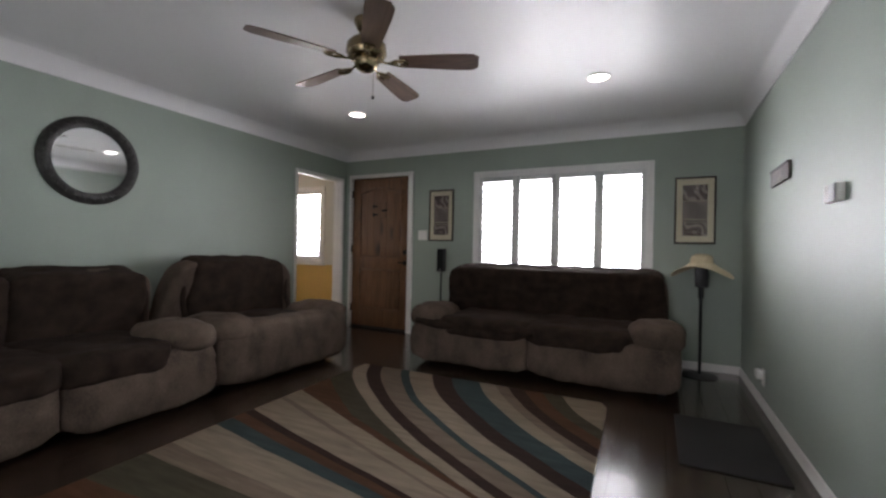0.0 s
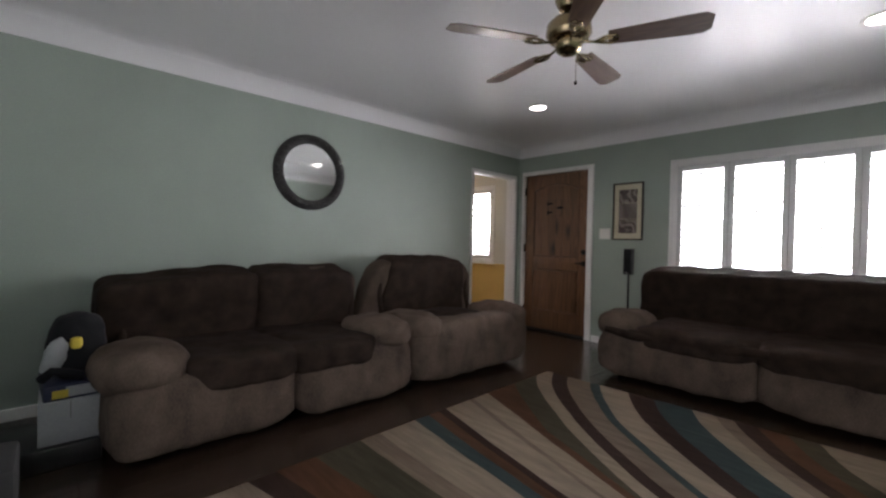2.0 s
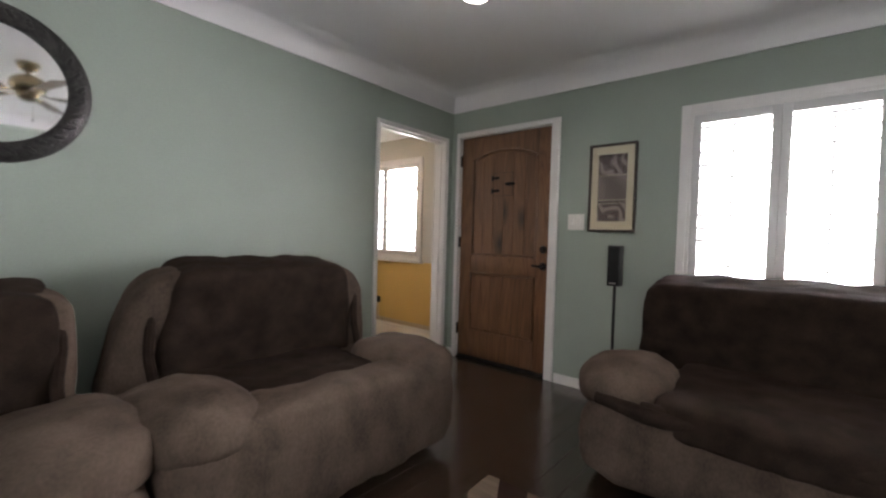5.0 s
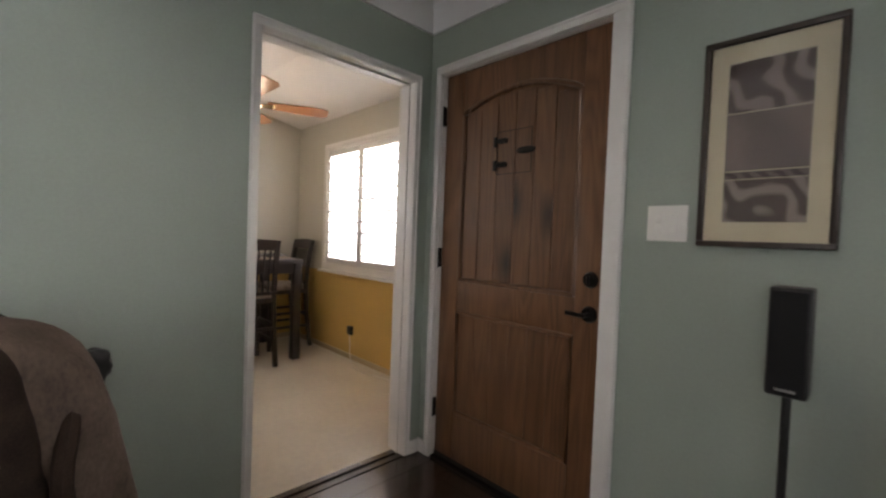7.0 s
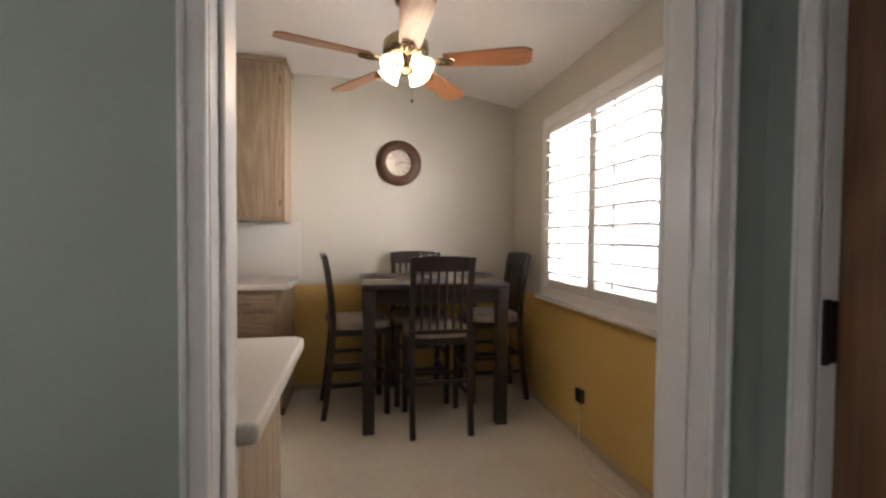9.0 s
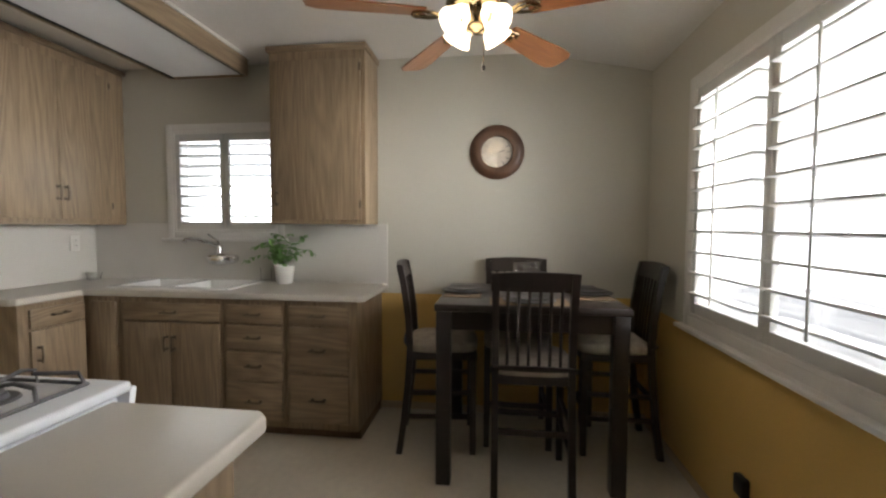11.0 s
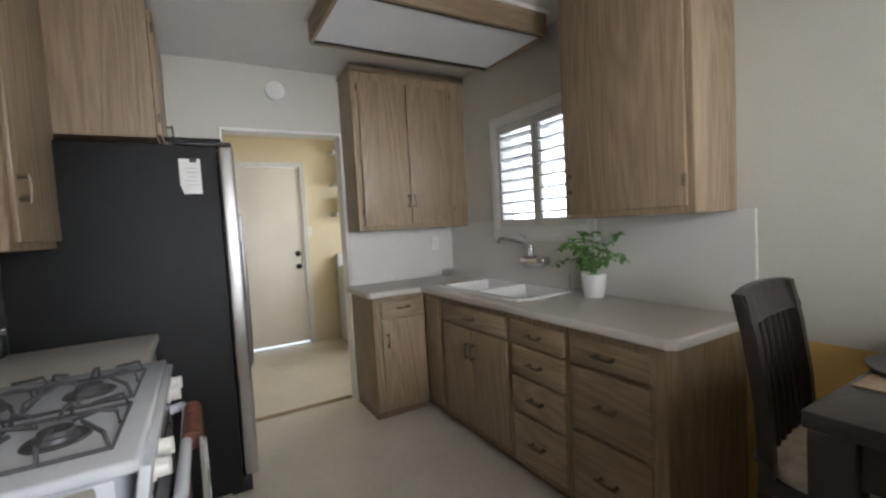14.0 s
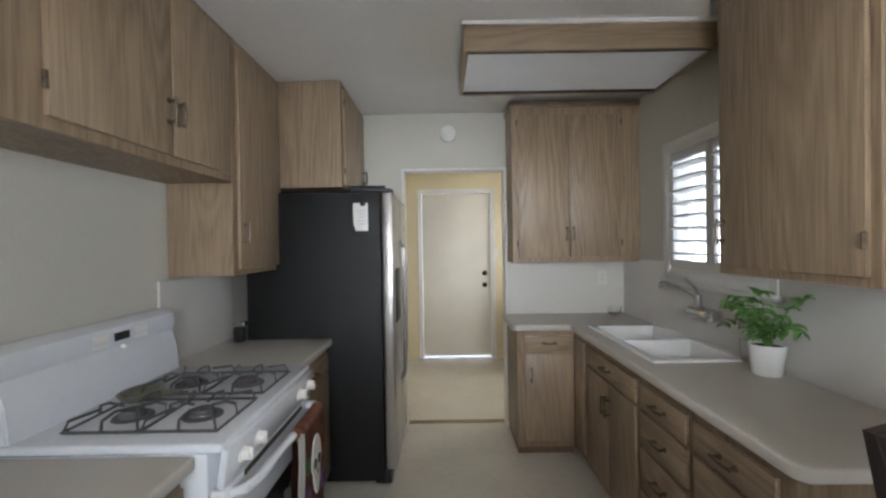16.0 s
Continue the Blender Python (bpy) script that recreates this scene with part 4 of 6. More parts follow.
# ---- range ----
r = thing("gas_range", Matrix.Translation((-0.14, -1.665, 0)) @ Matrix.Diagonal((1, 1, 1.012, 1)), "white enamel gas range with four burners", "stove")
part("body", bm_box(-0.66, -0.02, -0.382, 0.382, 0.03, 0.895, 0.006), ENAMEL, r)
part("cooktop", bm_box(-0.70, -0.02, -0.384, 0.384, 0.895, 0.922, 0.010, 3), ENAMEL, r, "white enamel cooktop")
bm = bmesh.new()
prof = [(-0.02, 0.922), (-0.115, 0.922), (-0.105, 1.02), (-0.085, 1.09), (-0.10, 1.12), (-0.095, 1.165), (-0.06, 1.185), (-0.02, 1.185)]
va = [bm.verts.new((x, -0.382, z)) for x, z in prof]
vb = [bm.verts.new((x, 0.382, z)) for x, z in prof]
bm.faces.new(va), bm.faces.new(vb)
for i in range(len(prof)):
    j = (i + 1) % len(prof)
    bm.faces.new((va[i], va[j], vb[j], vb[i]))
bmesh.ops.recalc_face_normals(bm, faces=bm.faces)
bmesh.ops.bevel(bm, geom=[e for e in bm.edges if abs(e.verts[0].co.y - e.verts[1].co.y) < 0.01], offset=0.006, segments=2, affect="EDGES")
bg = part("backguard", bm, ENAMEL, r, "white backguard with clock panel")
# range, continued
part("clock_display", bm_box(-0.102, -0.093, -0.10, -0.025, 1.115, 1.145, 0.002, 1), BLACKP, bg, "black clock display")
part("control_pad", bm_box(-0.0995, -0.094, -0.20, -0.13, 1.105, 1.15, 0.002, 1), WHITEP, bg)
part("control_pad", bm_box(-0.0995, -0.094, 0.0, 0.07, 1.105, 1.15, 0.002, 1), WHITEP, bg)
part("dial", bm_cyl((-0.105, -0.075, 1.085), (-0.088, -0.075, 1.087), 0.008, seg=12), WHITEP, bg)
part("control_panel", moved(bm_box(-0.022, 0.0, -0.380, 0.380, -0.055, 0.055, 0.006), Matrix.Translation((-0.688, 0, 0.852)) @ Matrix.Rotation(-0.16, 4, "Y")), ENAMEL, r, "sloping white knob panel")
knob = None
for y in (-0.318, -0.205, 0.185, 0.286):
    if knob is None:
        bm = bm_cyl((0, 0, 0), (-0.012, 0, 0), 0.026, 0.024, 20)
        bm_cyl((-0.012, 0, 0), (-0.034, 0, 0), 0.018, 0.016, 20, bm)
        bm_box(-0.040, -0.012, -0.005, 0.005, -0.019, 0.019, 0.002, 1, bm)
        knob = part("knob", bm, WHITEP, r, "white plastic burner knob")
        knob.matrix_basis = Matrix.Translation((-0.702, y, 0.852))
    else:
        again(knob, Matrix.Translation((-0.702, y, 0.852)), r)
od = part("oven_door", bm_box(-0.70, -0.661, -0.378, 0.378, 0.20, 0.79, 0.008, 3), ENAMEL, r, "white oven door with dark window")
part("oven_window", bm_box(-0.704, -0.699, -0.24, 0.24, 0.36, 0.62, 0.003, 1), material("smoked_oven_glass", (0.02, 0.022, 0.025), 0.08, bump=0), od, "smoked oven window")
part("oven_handle", bm_tube([(-0.70, -0.33, 0.760), (-0.735, -0.325, 0.768), (-0.752, -0.28, 0.772), (-0.755, 0, 0.772), (-0.752, 0.28, 0.772), (-0.735, 0.325, 0.768), (-0.70, 0.33, 0.760)], 0.015, 10), ENAMEL, od, "white bar handle")
vs0 = None
for i in range(26):
    mm = Matrix.Translation((-0.7015, -0.25 + i * 0.02, 0.778))
    if vs0 is None:
        vs0 = part("vent_slot", bm_box(-0.002, 0.002, -0.006, 0.006, -0.009, 0.009), DARK, od, smooth=False)
        vs0.matrix_basis = mm
    else:
        again(vs0, mm, od)
part("drawer", bm_box(-0.695, -0.661, -0.378, 0.378, 0.04, 0.185, 0.008, 2), ENAMEL, r, "white storage drawer")
for x in (-0.6, -0.1):
    for y in (-0.33, 0.33):
        part("foot", bm_cyl((x, y, 0), (x, y, 0.032), 0.02, seg=12), BLACKP, r)
gr = bu = None
for gy in (-0.135, 0.18):
    g = Matrix.Translation((-0.425, gy, 0.922))
    if gr is None:
        bm = bmesh.new()
        w, d, t = 0.225, 0.13, 0.0048
        bm_tube([(-w, -d, 0.006), (w, -d, 0.006), (w, d, 0.006), (-w, d, 0.006), (-w, -d, 0.006)], t, 6, bm)
        bm_tube([(0, -d, 0.006), (0, d, 0.006)], t, 6, bm)
        for cx in (-0.112, 0.112):
            for ax, ay in ((1, 0), (-1, 0), (0, 1), (0, -1)):
                ex, ey = (0.108 if ax else 0), (d if ay else 0)
                bm_tube([(cx + ax * ex, ay * ey, 0.006), (cx + ax * ex * 0.96, ay * ey * 0.96, 0.036), (cx + ax * 0.075, ay * 0.075, 0.044), (cx + ax * 0.028, ay * 0.028, 0.034)], t, 6, bm)
            for sx, sy in ((1, 1), (1, -1), (-1, 1), (-1, -1)):
                bm_tube([(cx + sx * 0.108, sy * d, 0.006), (cx + sx * 0.10, sy * d * 0.93, 0.036), (cx + sx * 0.055, sy * 0.055, 0.046)], t, 6, bm)
        gr = part("grate", bm, IRON, r, "grey cast iron pan grate")
        gr.matrix_basis = g
    else:
        again(gr, g, r)
    for cx in (-0.112, 0.112):
        bmx = g @ Matrix.Translation((cx, 0, 0))
        if bu is None:
            bu = part("burner", bm_lathe([(0.06, 0.0), (0.056, 0.005), (0.04, 0.004), (0.036, 0.014), (0.032, 0.016), (0.03, 0.024), (0.0, 0.026)], 24), IRON, r, "round gas burner head")
            bu.matrix_basis = bmx
        else:
            again(bu, bmx, r)
# spoon rest and towel
bm = bm_lathe([(0.0, 0.012), (0.045, 0.012), (0.062, 0.028), (0.066, 0.028), (0.05, 0.002), (0.0, 0.0)], 24)
moved(bm, Matrix.Diagonal((1, 1.35, 1, 1)))
sr = thing("spoon_rest", Matrix.Translation((-0.36, -1.655, 0.9335)), "olive green ceramic spoon rest on the cooktop", "spoon rest")
part("dish", bm, material("olive_glaze", (0.16, 0.16, 0.11), 0.3, vary=0.2, scale=30), sr)
part("grip", bm_box(-0.14, -0.05, -0.018, 0.018, 0.016, 0.026, 0.005), MATS["olive_glaze"], sr)
tw = thing("kitchen_towel", Matrix.Translation((-0.15, -1.64, 0.047)), "printed towel with a skull hung over the oven handle", "towel")
def drape(x, y0, y1, z0, z1, amp):
    bm = bmesh.new()
    g = [[bm.verts.new((x - amp * math.sin(u * 1.15 + v * 0.12) - 0.004 * math.sin(u * 2.7), y0 + (y1 - y0) * u / 12 + 0.01 * math.sin(v * 0.4), z0 + (z1 - z0) * v / 14)) for u in range(13)] for v in range(15)]
    for a, b in zip(g, g[1:]):
        for u in range(12):
            bm.faces.new((a[u], a[u + 1], b[u + 1], b[u]))
    e = bmesh.ops.solidify(bm, geom=bm.faces[:], thickness=0.004)
    return bm
TOW = material("patterned_towel", (0.30, 0.10, 0.035), 0.9, scale=16, fine=120, bump=0.4, second=(0.035, 0.022, 0.035))
part("cloth", drape(-0.778, -0.29, -0.03, 0.33, 0.735, 0.006), TOW, tw, "brown, orange and purple printed cloth")
part("back_fold", drape(-0.732, -0.29, -0.03, 0.45, 0.735, 0.003), TOW, tw)
part("top_fold", bm_cyl((-0.757, -0.29, 0.735), (-0.757, -0.03, 0.735), 0.026, seg=12), TOW, tw)
part("white_border", drape(-0.782, -0.03, 0.035, 0.30, 0.74, 0.004), WHITEP, tw, "white hem of the towel")
SK = material("printed_white", (0.7, 0.69, 0.66), 0.9, vary=0.1, scale=30)
bm = bmesh.new()
bmesh.ops.create_circle(bm, cap_ends=True, segments=28, radius=1)
for v in bm.verts:
    v.co = Vector((0, v.co.x * (0.062 if v.co.y > -0.2 else 0.045), v.co.y * 0.115))
e = bmesh.ops.extrude_face_region(bm, geom=bm.faces[:])
bmesh.ops.translate(bm, verts=[v for v in e["geom"] if isinstance(v, bmesh.types.BMVert)], vec=(-0.004, 0, 0))
o = part("skull_print", moved(bm, Matrix.Translation((-0.787, -0.16, 0.565))), SK, tw, "white skull shape")
for y, z, a, b in ((-0.135, 0.575, 0.018, 0.021), (-0.185, 0.575, 0.018, 0.021), (-0.16, 0.535, 0.007, 0.012)):
    bm = bm_cyl((0, 0, 0), (-0.006, 0, 0), 1, seg=16)
    part("eye_print", moved(bm, Matrix.Translation((-0.788, y, z)) @ Matrix.Diagonal((1, a, b, 1))), BLACKP, tw)
for y, z, c in ((-0.06, 0.60, (0.10, 0.19, 0.06)), (-0.06, 0.50, (0.12, 0.06, 0.17)), (-0.25, 0.46, (0.12, 0.06, 0.17)), (-0.08, 0.42, (0.33, 0.11, 0.03))):
    part("print_patch", bm_soft((0.008, 0.05, 0.06), (-0.787, y, z), 3, 4), material("print_ink", c, 0.9), tw)

# ---- entry door ----
dr = thing("door_1", Matrix(), "closed knotty alder entry door with arched panel", "door", kind="structure")
part("leaf", bm_box(0.099, 1.011, 0.046, 0.078, 0.012, 2.04), ALDER, dr)
part("stile", bm_box(0.099, 0.222, 0.030, 0.0455, 0.012, 2.04, 0.003), ALDER, dr)
part("stile", bm_box(0.888, 1.011, 0.030, 0.0455, 0.012, 2.04, 0.003), ALDER, dr)
for z0, z1 in ((0.012, 0.27), (0.81, 0.965)):
    part("rail", bm_box(0.2225, 0.8875, 0.031, 0.0455, z0, z1, 0.003), ALDER, dr)
arch = lambda u: 1.825 + 0.085 * math.sin(math.pi * u) ** 0.8
bm = bmesh.new()
n_ = 20
lo = [bm.verts.new((0.2225 + 0.665 * i / n_, 0.031, arch(i / n_))) for i in range(n_ + 1)]
hi = [bm.verts.new((0.2225 + 0.665 * i / n_, 0.031, 2.04)) for i in range(n_ + 1)]
fs = [bm.faces.new((lo[i], lo[i + 1], hi[i + 1], hi[i])) for i in range(n_)]
e = bmesh.ops.extrude_face_region(bm, geom=fs)
bmesh.ops.translate(bm, verts=[v for v in e["geom"] if isinstance(v, bmesh.types.BMVert)], vec=(0, 0.0145, 0))
bmesh.ops.recalc_face_normals(bm, faces=bm.faces)
part("arched_rail", bm, ALDER, dr)
# moulding beads
bead = lambda pts: part("panel_moulding", bm_tube(pts, 0.0115, 8), ALDER, dr)
bead([(0.230, 0.036, 0.973), (0.880, 0.036, 0.973)])
bead([(0.230, 0.036, 0.973)] + [(0.230 + 0.65 * i / 16, 0.036, arch(i / 16) - 0.010) for i in range(17)] + [(0.880, 0.036, 0.973)])
bead([(0.230, 0.036, 0.278), (0.230, 0.036, 0.802), (0.880, 0.036, 0.802), (0.880, 0.036, 0.278), (0.230, 0.036, 0.278)])
for i in range(6):
    x0, x1 = 0.240 + i * 0.105, 0.240 + (i + 1) * 0.105 - 0.004
    part("plank", bm_box(x0, x1, 0.040, 0.0455, 0.983, arch((x0 + x1) / 2 / 0.665 - 0.335) - 0.035, 0.003, 1), ALDER, dr)
    part("plank", bm_box(x0, x1, 0.040, 0.0455, 0.288, 0.792, 0.003, 1), ALDER, dr)
# small wicket with strap hinges and pull
for a in ((0.446, 0.642, 1.497, 1.500), (0.446, 0.642, 1.697, 1.700), (0.444, 0.447, 1.497, 1.70), (0.640, 0.643, 1.497, 1.70)):
    part("wicket_groove", bm_box(a[0], a[1], 0.0375, 0.0402, a[2], a[3]), DARK, dr, smooth=False)
def strap(x, z):
    bm = bm_box(x, x + 0.022, 0.030, 0.040, z - 0.024, z + 0.024, 0.003, 1)
    bm_box(x + 0.018, x + 0.068, 0.032, 0.040, z - 0.010, z + 0.014, 0.004, 1, bm)
    bm_cyl((x + 0.068, 0.033, z + 0.002), (x + 0.068, 0.040, z + 0.002), 0.013, seg=12, bm=bm)
    part("strap_hinge", bm, BRONZE, dr, "black iron strap hinge")
strap(0.427, 1.653), strap(0.427, 1.541)
bm = bm_soft((0.105, 0.014, 0.032), (0.618, 0.030, 1.597), 2.2, 7)
bm_cyl((0.588, 0.04, 1.597), (0.588, 0.026, 1.597), 0.012, seg=10, bm=bm)
bm_cyl((0.648, 0.04, 1.597), (0.648, 0.026, 1.597), 0.012, seg=10, bm=bm)
part("wicket_pull", bm, BRONZE, dr, "black iron pull")
bm = bm_cyl((0.955, 0.030, 1.043), (0.955, 0.012, 1.043), 0.033, 0.026, 20)
bm_box(0.95, 0.96, -0.004, 0.014, 1.028, 1.058, 0.003, 1, bm)
part("deadbolt", bm, BRONZE, dr, "black deadbolt turn")
bm = bm_cyl((0.955, 0.030, 0.905), (0.955, 0.014, 0.905), 0.034, 0.028, 20)
bm_tube([(0.955, 0.016, 0.905), (0.955, -0.022, 0.905), (0.935, -0.030, 0.907), (0.885, -0.030, 0.910)], 0.009, 8, bm)
part("door_handle", bm, BRONZE, dr, "black lever handle")
for z in (0.27, 1.08, 1.83):
    bm = bm_box(0.092, 0.102, 0.012, 0.03, z - 0.05, z + 0.05, 0.002, 1)
    bm_cyl((0.097, 0.010, z - 0.052), (0.097, 0.010, z + 0.052), 0.007, seg=10, bm=bm)
    part("hinge", bm, BRONZE, dr, "dark bronze butt hinge")
part("door_sweep", bm_box(0.099, 1.011, 0.026, 0.0295, 0.0, 0.03), BLACKP, dr)
bm = bm_box(0.082, 0.0975, 0.0, 0.13, 0.0, 2.045)
bm_box(1.0125, 1.03, 0.0, 0.13, 0, 2.045, 0, 2, bm)
bm_box(0.082, 1.03, 0.0, 0.13, 2.0425, 2.06, 0, 2, bm)
structure("trim_entry_jamb", bm, WHITE, "white jamb of the entry door")
structure("door_sill", bm_box(0.0975, 1.0125, 0.0, 0.15, -0.01, 0.010, 0.002, 1), BRONZE, "dark entry door sill")

# ---- back door of the laundry ----
bd = thing("door_2", Matrix(), "closed plain white back door in the laundry", "door", kind="structure")
part("leaf", bm_box(-2.05, -1.185, -5.63, -5.59, 0.035, 2.11, 0.004), material("ivory_door_paint", (0.74, 0.71, 0.64), 0.4, vary=0.04), bd)
for z in (0.94, 1.09):
    bm = bm_cyl((-1.975, -5.59, z), (-1.975, -5.575, z), 0.032, seg=18)
    if z < 1:
        bm_soft((0.055, 0.05, 0.055), (-1.975, -5.545, z), 2, 7, bm=bm)
    part("knob", bm, BRONZE, bd, "dark bronze knob")
structure("door_gap_sill", bm_box(-2.05, -1.185, -5.66, -5.575, 0.0, 0.012), STEEL, "metal sill under the back door")


# ---- ceiling fans ----
def fan(name, at, z_top, z_blade, blade_r, angle0, blade_mat, metal, label, light, light_glow=None):
    f = thing(name, Matrix.Translation((at[0], at[1], 0)), label, "ceiling fan")
    zt, zb = z_top, z_blade
    part("canopy", bm_lathe([(0.0, zt), (0.075, zt), (0.075, zt - 0.02), (0.055, zt - 0.06), (0.018, zt - 0.075), (0.0, zt - 0.075)], 28), metal, f)
    part("downrod", bm_cyl((0, 0, zb + 0.12), (0, 0, zt - 0.06), 0.014), metal, f)
    part("motor", bm_lathe([(0, zb + 0.15), (0.05, zb + 0.15), (0.085, zb + 0.13), (0.115, zb + 0.10), (0.12, zb + 0.05), (0.105, zb + 0.025), (0.07, zb + 0.015), (0.075, zb - 0.005), (0.06, zb - 0.04), (0.035, zb - 0.055), (0.0, zb - 0.06)], 32), metal, f, "polished antique brass motor housing")
    b0 = i0 = None
    for k in range(5):
        m = Matrix.Rotation(radians(angle0 + 72 * k), 4, "Z") @ Matrix.Translation((0, 0, zb))
        if b0 is None:
            bm = bmesh.new()
            out = [(0.20, -0.050), (0.40, -0.062), (blade_r - 0.12, -0.070), (blade_r - 0.035, -0.070), (blade_r, -0.045), (blade_r, 0.045), (blade_r - 0.035, 0.070), (blade_r - 0.12, 0.070), (0.40, 0.062), (0.20, 0.050)]
            fc = bm.faces.new([bm.verts.new((x, y, 0)) for x, y in out])
            e = bmesh.ops.extrude_face_region(bm, geom=[fc])
            bmesh.ops.translate(bm, verts=[v for v in e["geom"] if isinstance(v, bmesh.types.BMVert)], vec=(0, 0, 0.007))
            bmesh.ops.recalc_face_normals(bm, faces=bm.faces)
            moved(bm, Matrix.Rotation(radians(-12), 4, "X"))
            b0 = part("blade", bm, blade_mat, f, "wooden fan blade")
            b0.matrix_basis = m
            bm = bm_tube([(0.08, 0, 0.005), (0.13, 0, -0.008), (0.17, 0.022, -0.008), (0.21, 0.030, -0.010), (0.245, 0.012, -0.009), (0.22, -0.014, -0.007), (0.18, -0.010, -0.008), (0.15, 0.005, -0.008)], 0.007, 8)
            bm_tube([(0.13, 0, -0.008), (0.18, -0.032, -0.004), (0.235, -0.034, -0.002), (0.25, -0.01, -0.006)], 0.006, 8, bm)
            i0 = part("blade_iron", bm, metal, f, "scrolled blade bracket")
            i0.matrix_basis = m
        else:
            again(b0, m, f)
            again(i0, m, f)
    if light:
        part("light_fitter", bm_lathe([(0, zb - 0.0), (0.055, zb - 0.0), (0.058, zb - 0.035), (0.02, zb - 0.06), (0, zb - 0.065)], 24), metal, f)
        s0 = None
        for k in range(4):
            m = Matrix.Rotation(radians(45 + 90 * k), 4, "Z") @ Matrix.Translation((0.05, 0, zb + 0.012)) @ Matrix.Rotation(radians(-46), 4, "Y") @ Matrix.Scale(0.86, 4)
            if s0 is None:
                s0 = part("glass_shade", bm_lathe([(0.022, 0.01), (0.03, 0.0), (0.042, -0.04), (0.055, -0.085), (0.068, -0.115), (0.064, -0.115), (0.050, -0.085), (0.036, -0.04), (0.0, -0.02)], 20), light_glow, f, "frosted glass shade, lit")
                s0.matrix_basis = m
            else:
                again(s0, m, f)
    part("pull_chain", bm_cyl((0.03, 0.03, zb - 0.20), (0.03, 0.03, zb - 0.05), 0.0016, seg=6), metal, f)
    part("chain_knob", bm_soft((0.016, 0.016, 0.022), (0.03, 0.03, zb - 0.205), 2, 4), BRONZE, f)
    return f


fan("ceiling_fan", (2.335, -2.67), LZ, 2.193, 0.665, 24.5, WALNUT, BRASS, "five-blade ceiling fan with walnut blades and brass motor", False)
fan("ceiling_fan", (-1.60, -0.472), KZ - 0.005, 2.13, 0.645, -1.7, CHERRY, BRASS, "five-blade ceiling fan with cherry blades and lit glass shades", True, glow("lit_frosted_glass", (1.0, 0.86, 0.66), 4.5))

# ---- recessed lights ----
LED = glow("recessed_bulb", (1.0, 0.96, 0.9), 9)
for x in (1.16, 3.47):
    rl = thing("recessed_light", Matrix.Translation((x, -1.262, LZ)), "round recessed ceiling light, lit", "light", "recessed lights")
    part("trim_ring", bm_lathe([(0.098, 0.0), (0.098, -0.006), (0.078, -0.008), (0.074, 0.0)], 32), WHITE, rl)
    part("lens", bm_lathe([(0.0, -0.003), (0.074, -0.003), (0.074, -0.001)], 32), LED, rl, "glowing lens")

# ---- mirror and pictures ----
mi = thing("wall_mirror", Matrix.Translation((0.0, -3.012, 1.712)) @ Matrix.Rotation(math.pi / 2, 4, "Y"), "round mirror in a dark carved frame", "mirror")
bm = bm_lathe([(0.245, 0.006), (0.25, 0.026), (0.262, 0.034), (0.285, 0.038), (0.305, 0.030), (0.318, 0.018), (0.330, 0.014), (0.333, 0.0)], 72)
for v in bm.verts:
    a = math.atan2(v.co.y, v.co.x)
    rr = v.co.xy.length
    if 0.25 < rr < 0.325:
        v.co.z += 0.005 * math.sin(a * 36) + 0.004 * noise.noise(v.co * 45)
part("frame", bm, material("dark_carved_resin", (0.045, 0.042, 0.040), 0.4, 0.4, vary=0.4, scale=40, fine=90, bump=0.8, dist=0.006), mi, "dark carved leaf frame")
leaf0 = None
for k in range(30):
    a = k * math.tau / 30
    m = Matrix.Rotation(a, 4, "Z") @ Matrix.Translation((0.288, 0, 0.036)) @ Matrix.Rotation(0.7, 4, "Z")
    if leaf0 is None:
        leaf0 = part("carved_leaf", bm_soft((0.052, 0.020, 0.014), (0, 0, 0), 2, 5), MATS["dark_carved_resin"], mi)
        leaf0.matrix_basis = m
    else:
        again(leaf0, m, mi)
part("mirror_glass", bm_lathe([(0, 0.010), (0.248, 0.010), (0.248, 0.004), (0, 0.004)], 64), MIRROR, mi, "clear mirror glass")


def print_ink(name, dark, light, scale, twist, low, high):
    """Sepia scrollwork: bent bands of two inks."""
    m = material(name, dark, 0.8, bump=0)
    nt, n = m.node_tree, m.node_tree.nodes
    co, wv, mix, rg = (n.new("ShaderNode" + k) for k in ("TexCoord", "TexWave", "Mix", "MapRange"))
    wv.inputs["Scale"].default_value, wv.inputs["Distortion"].default_value = scale, twist
    wv.inputs["Detail"].default_value, wv.inputs["Detail Scale"].default_value = 1.5, 1.1
    wv.bands_direction = "DIAGONAL"
    rg.inputs["From Min"].default_value, rg.inputs["From Max"].default_value = low, high
    mix.data_type = "RGBA"
    mix.inputs[6].default_value, mix.inputs[7].default_value = (*dark, 1), (*light, 1)
    nt.links.new(co.outputs["Object"], wv.inputs["Vector"])
    nt.links.new(wv.outputs["Fac"], rg.inputs[0])
    nt.links.new(rg.outputs[0], mix.inputs[0])
    nt.links.new(mix.outputs[2], n["Principled BSDF"].inputs["Base Color"])
    return m


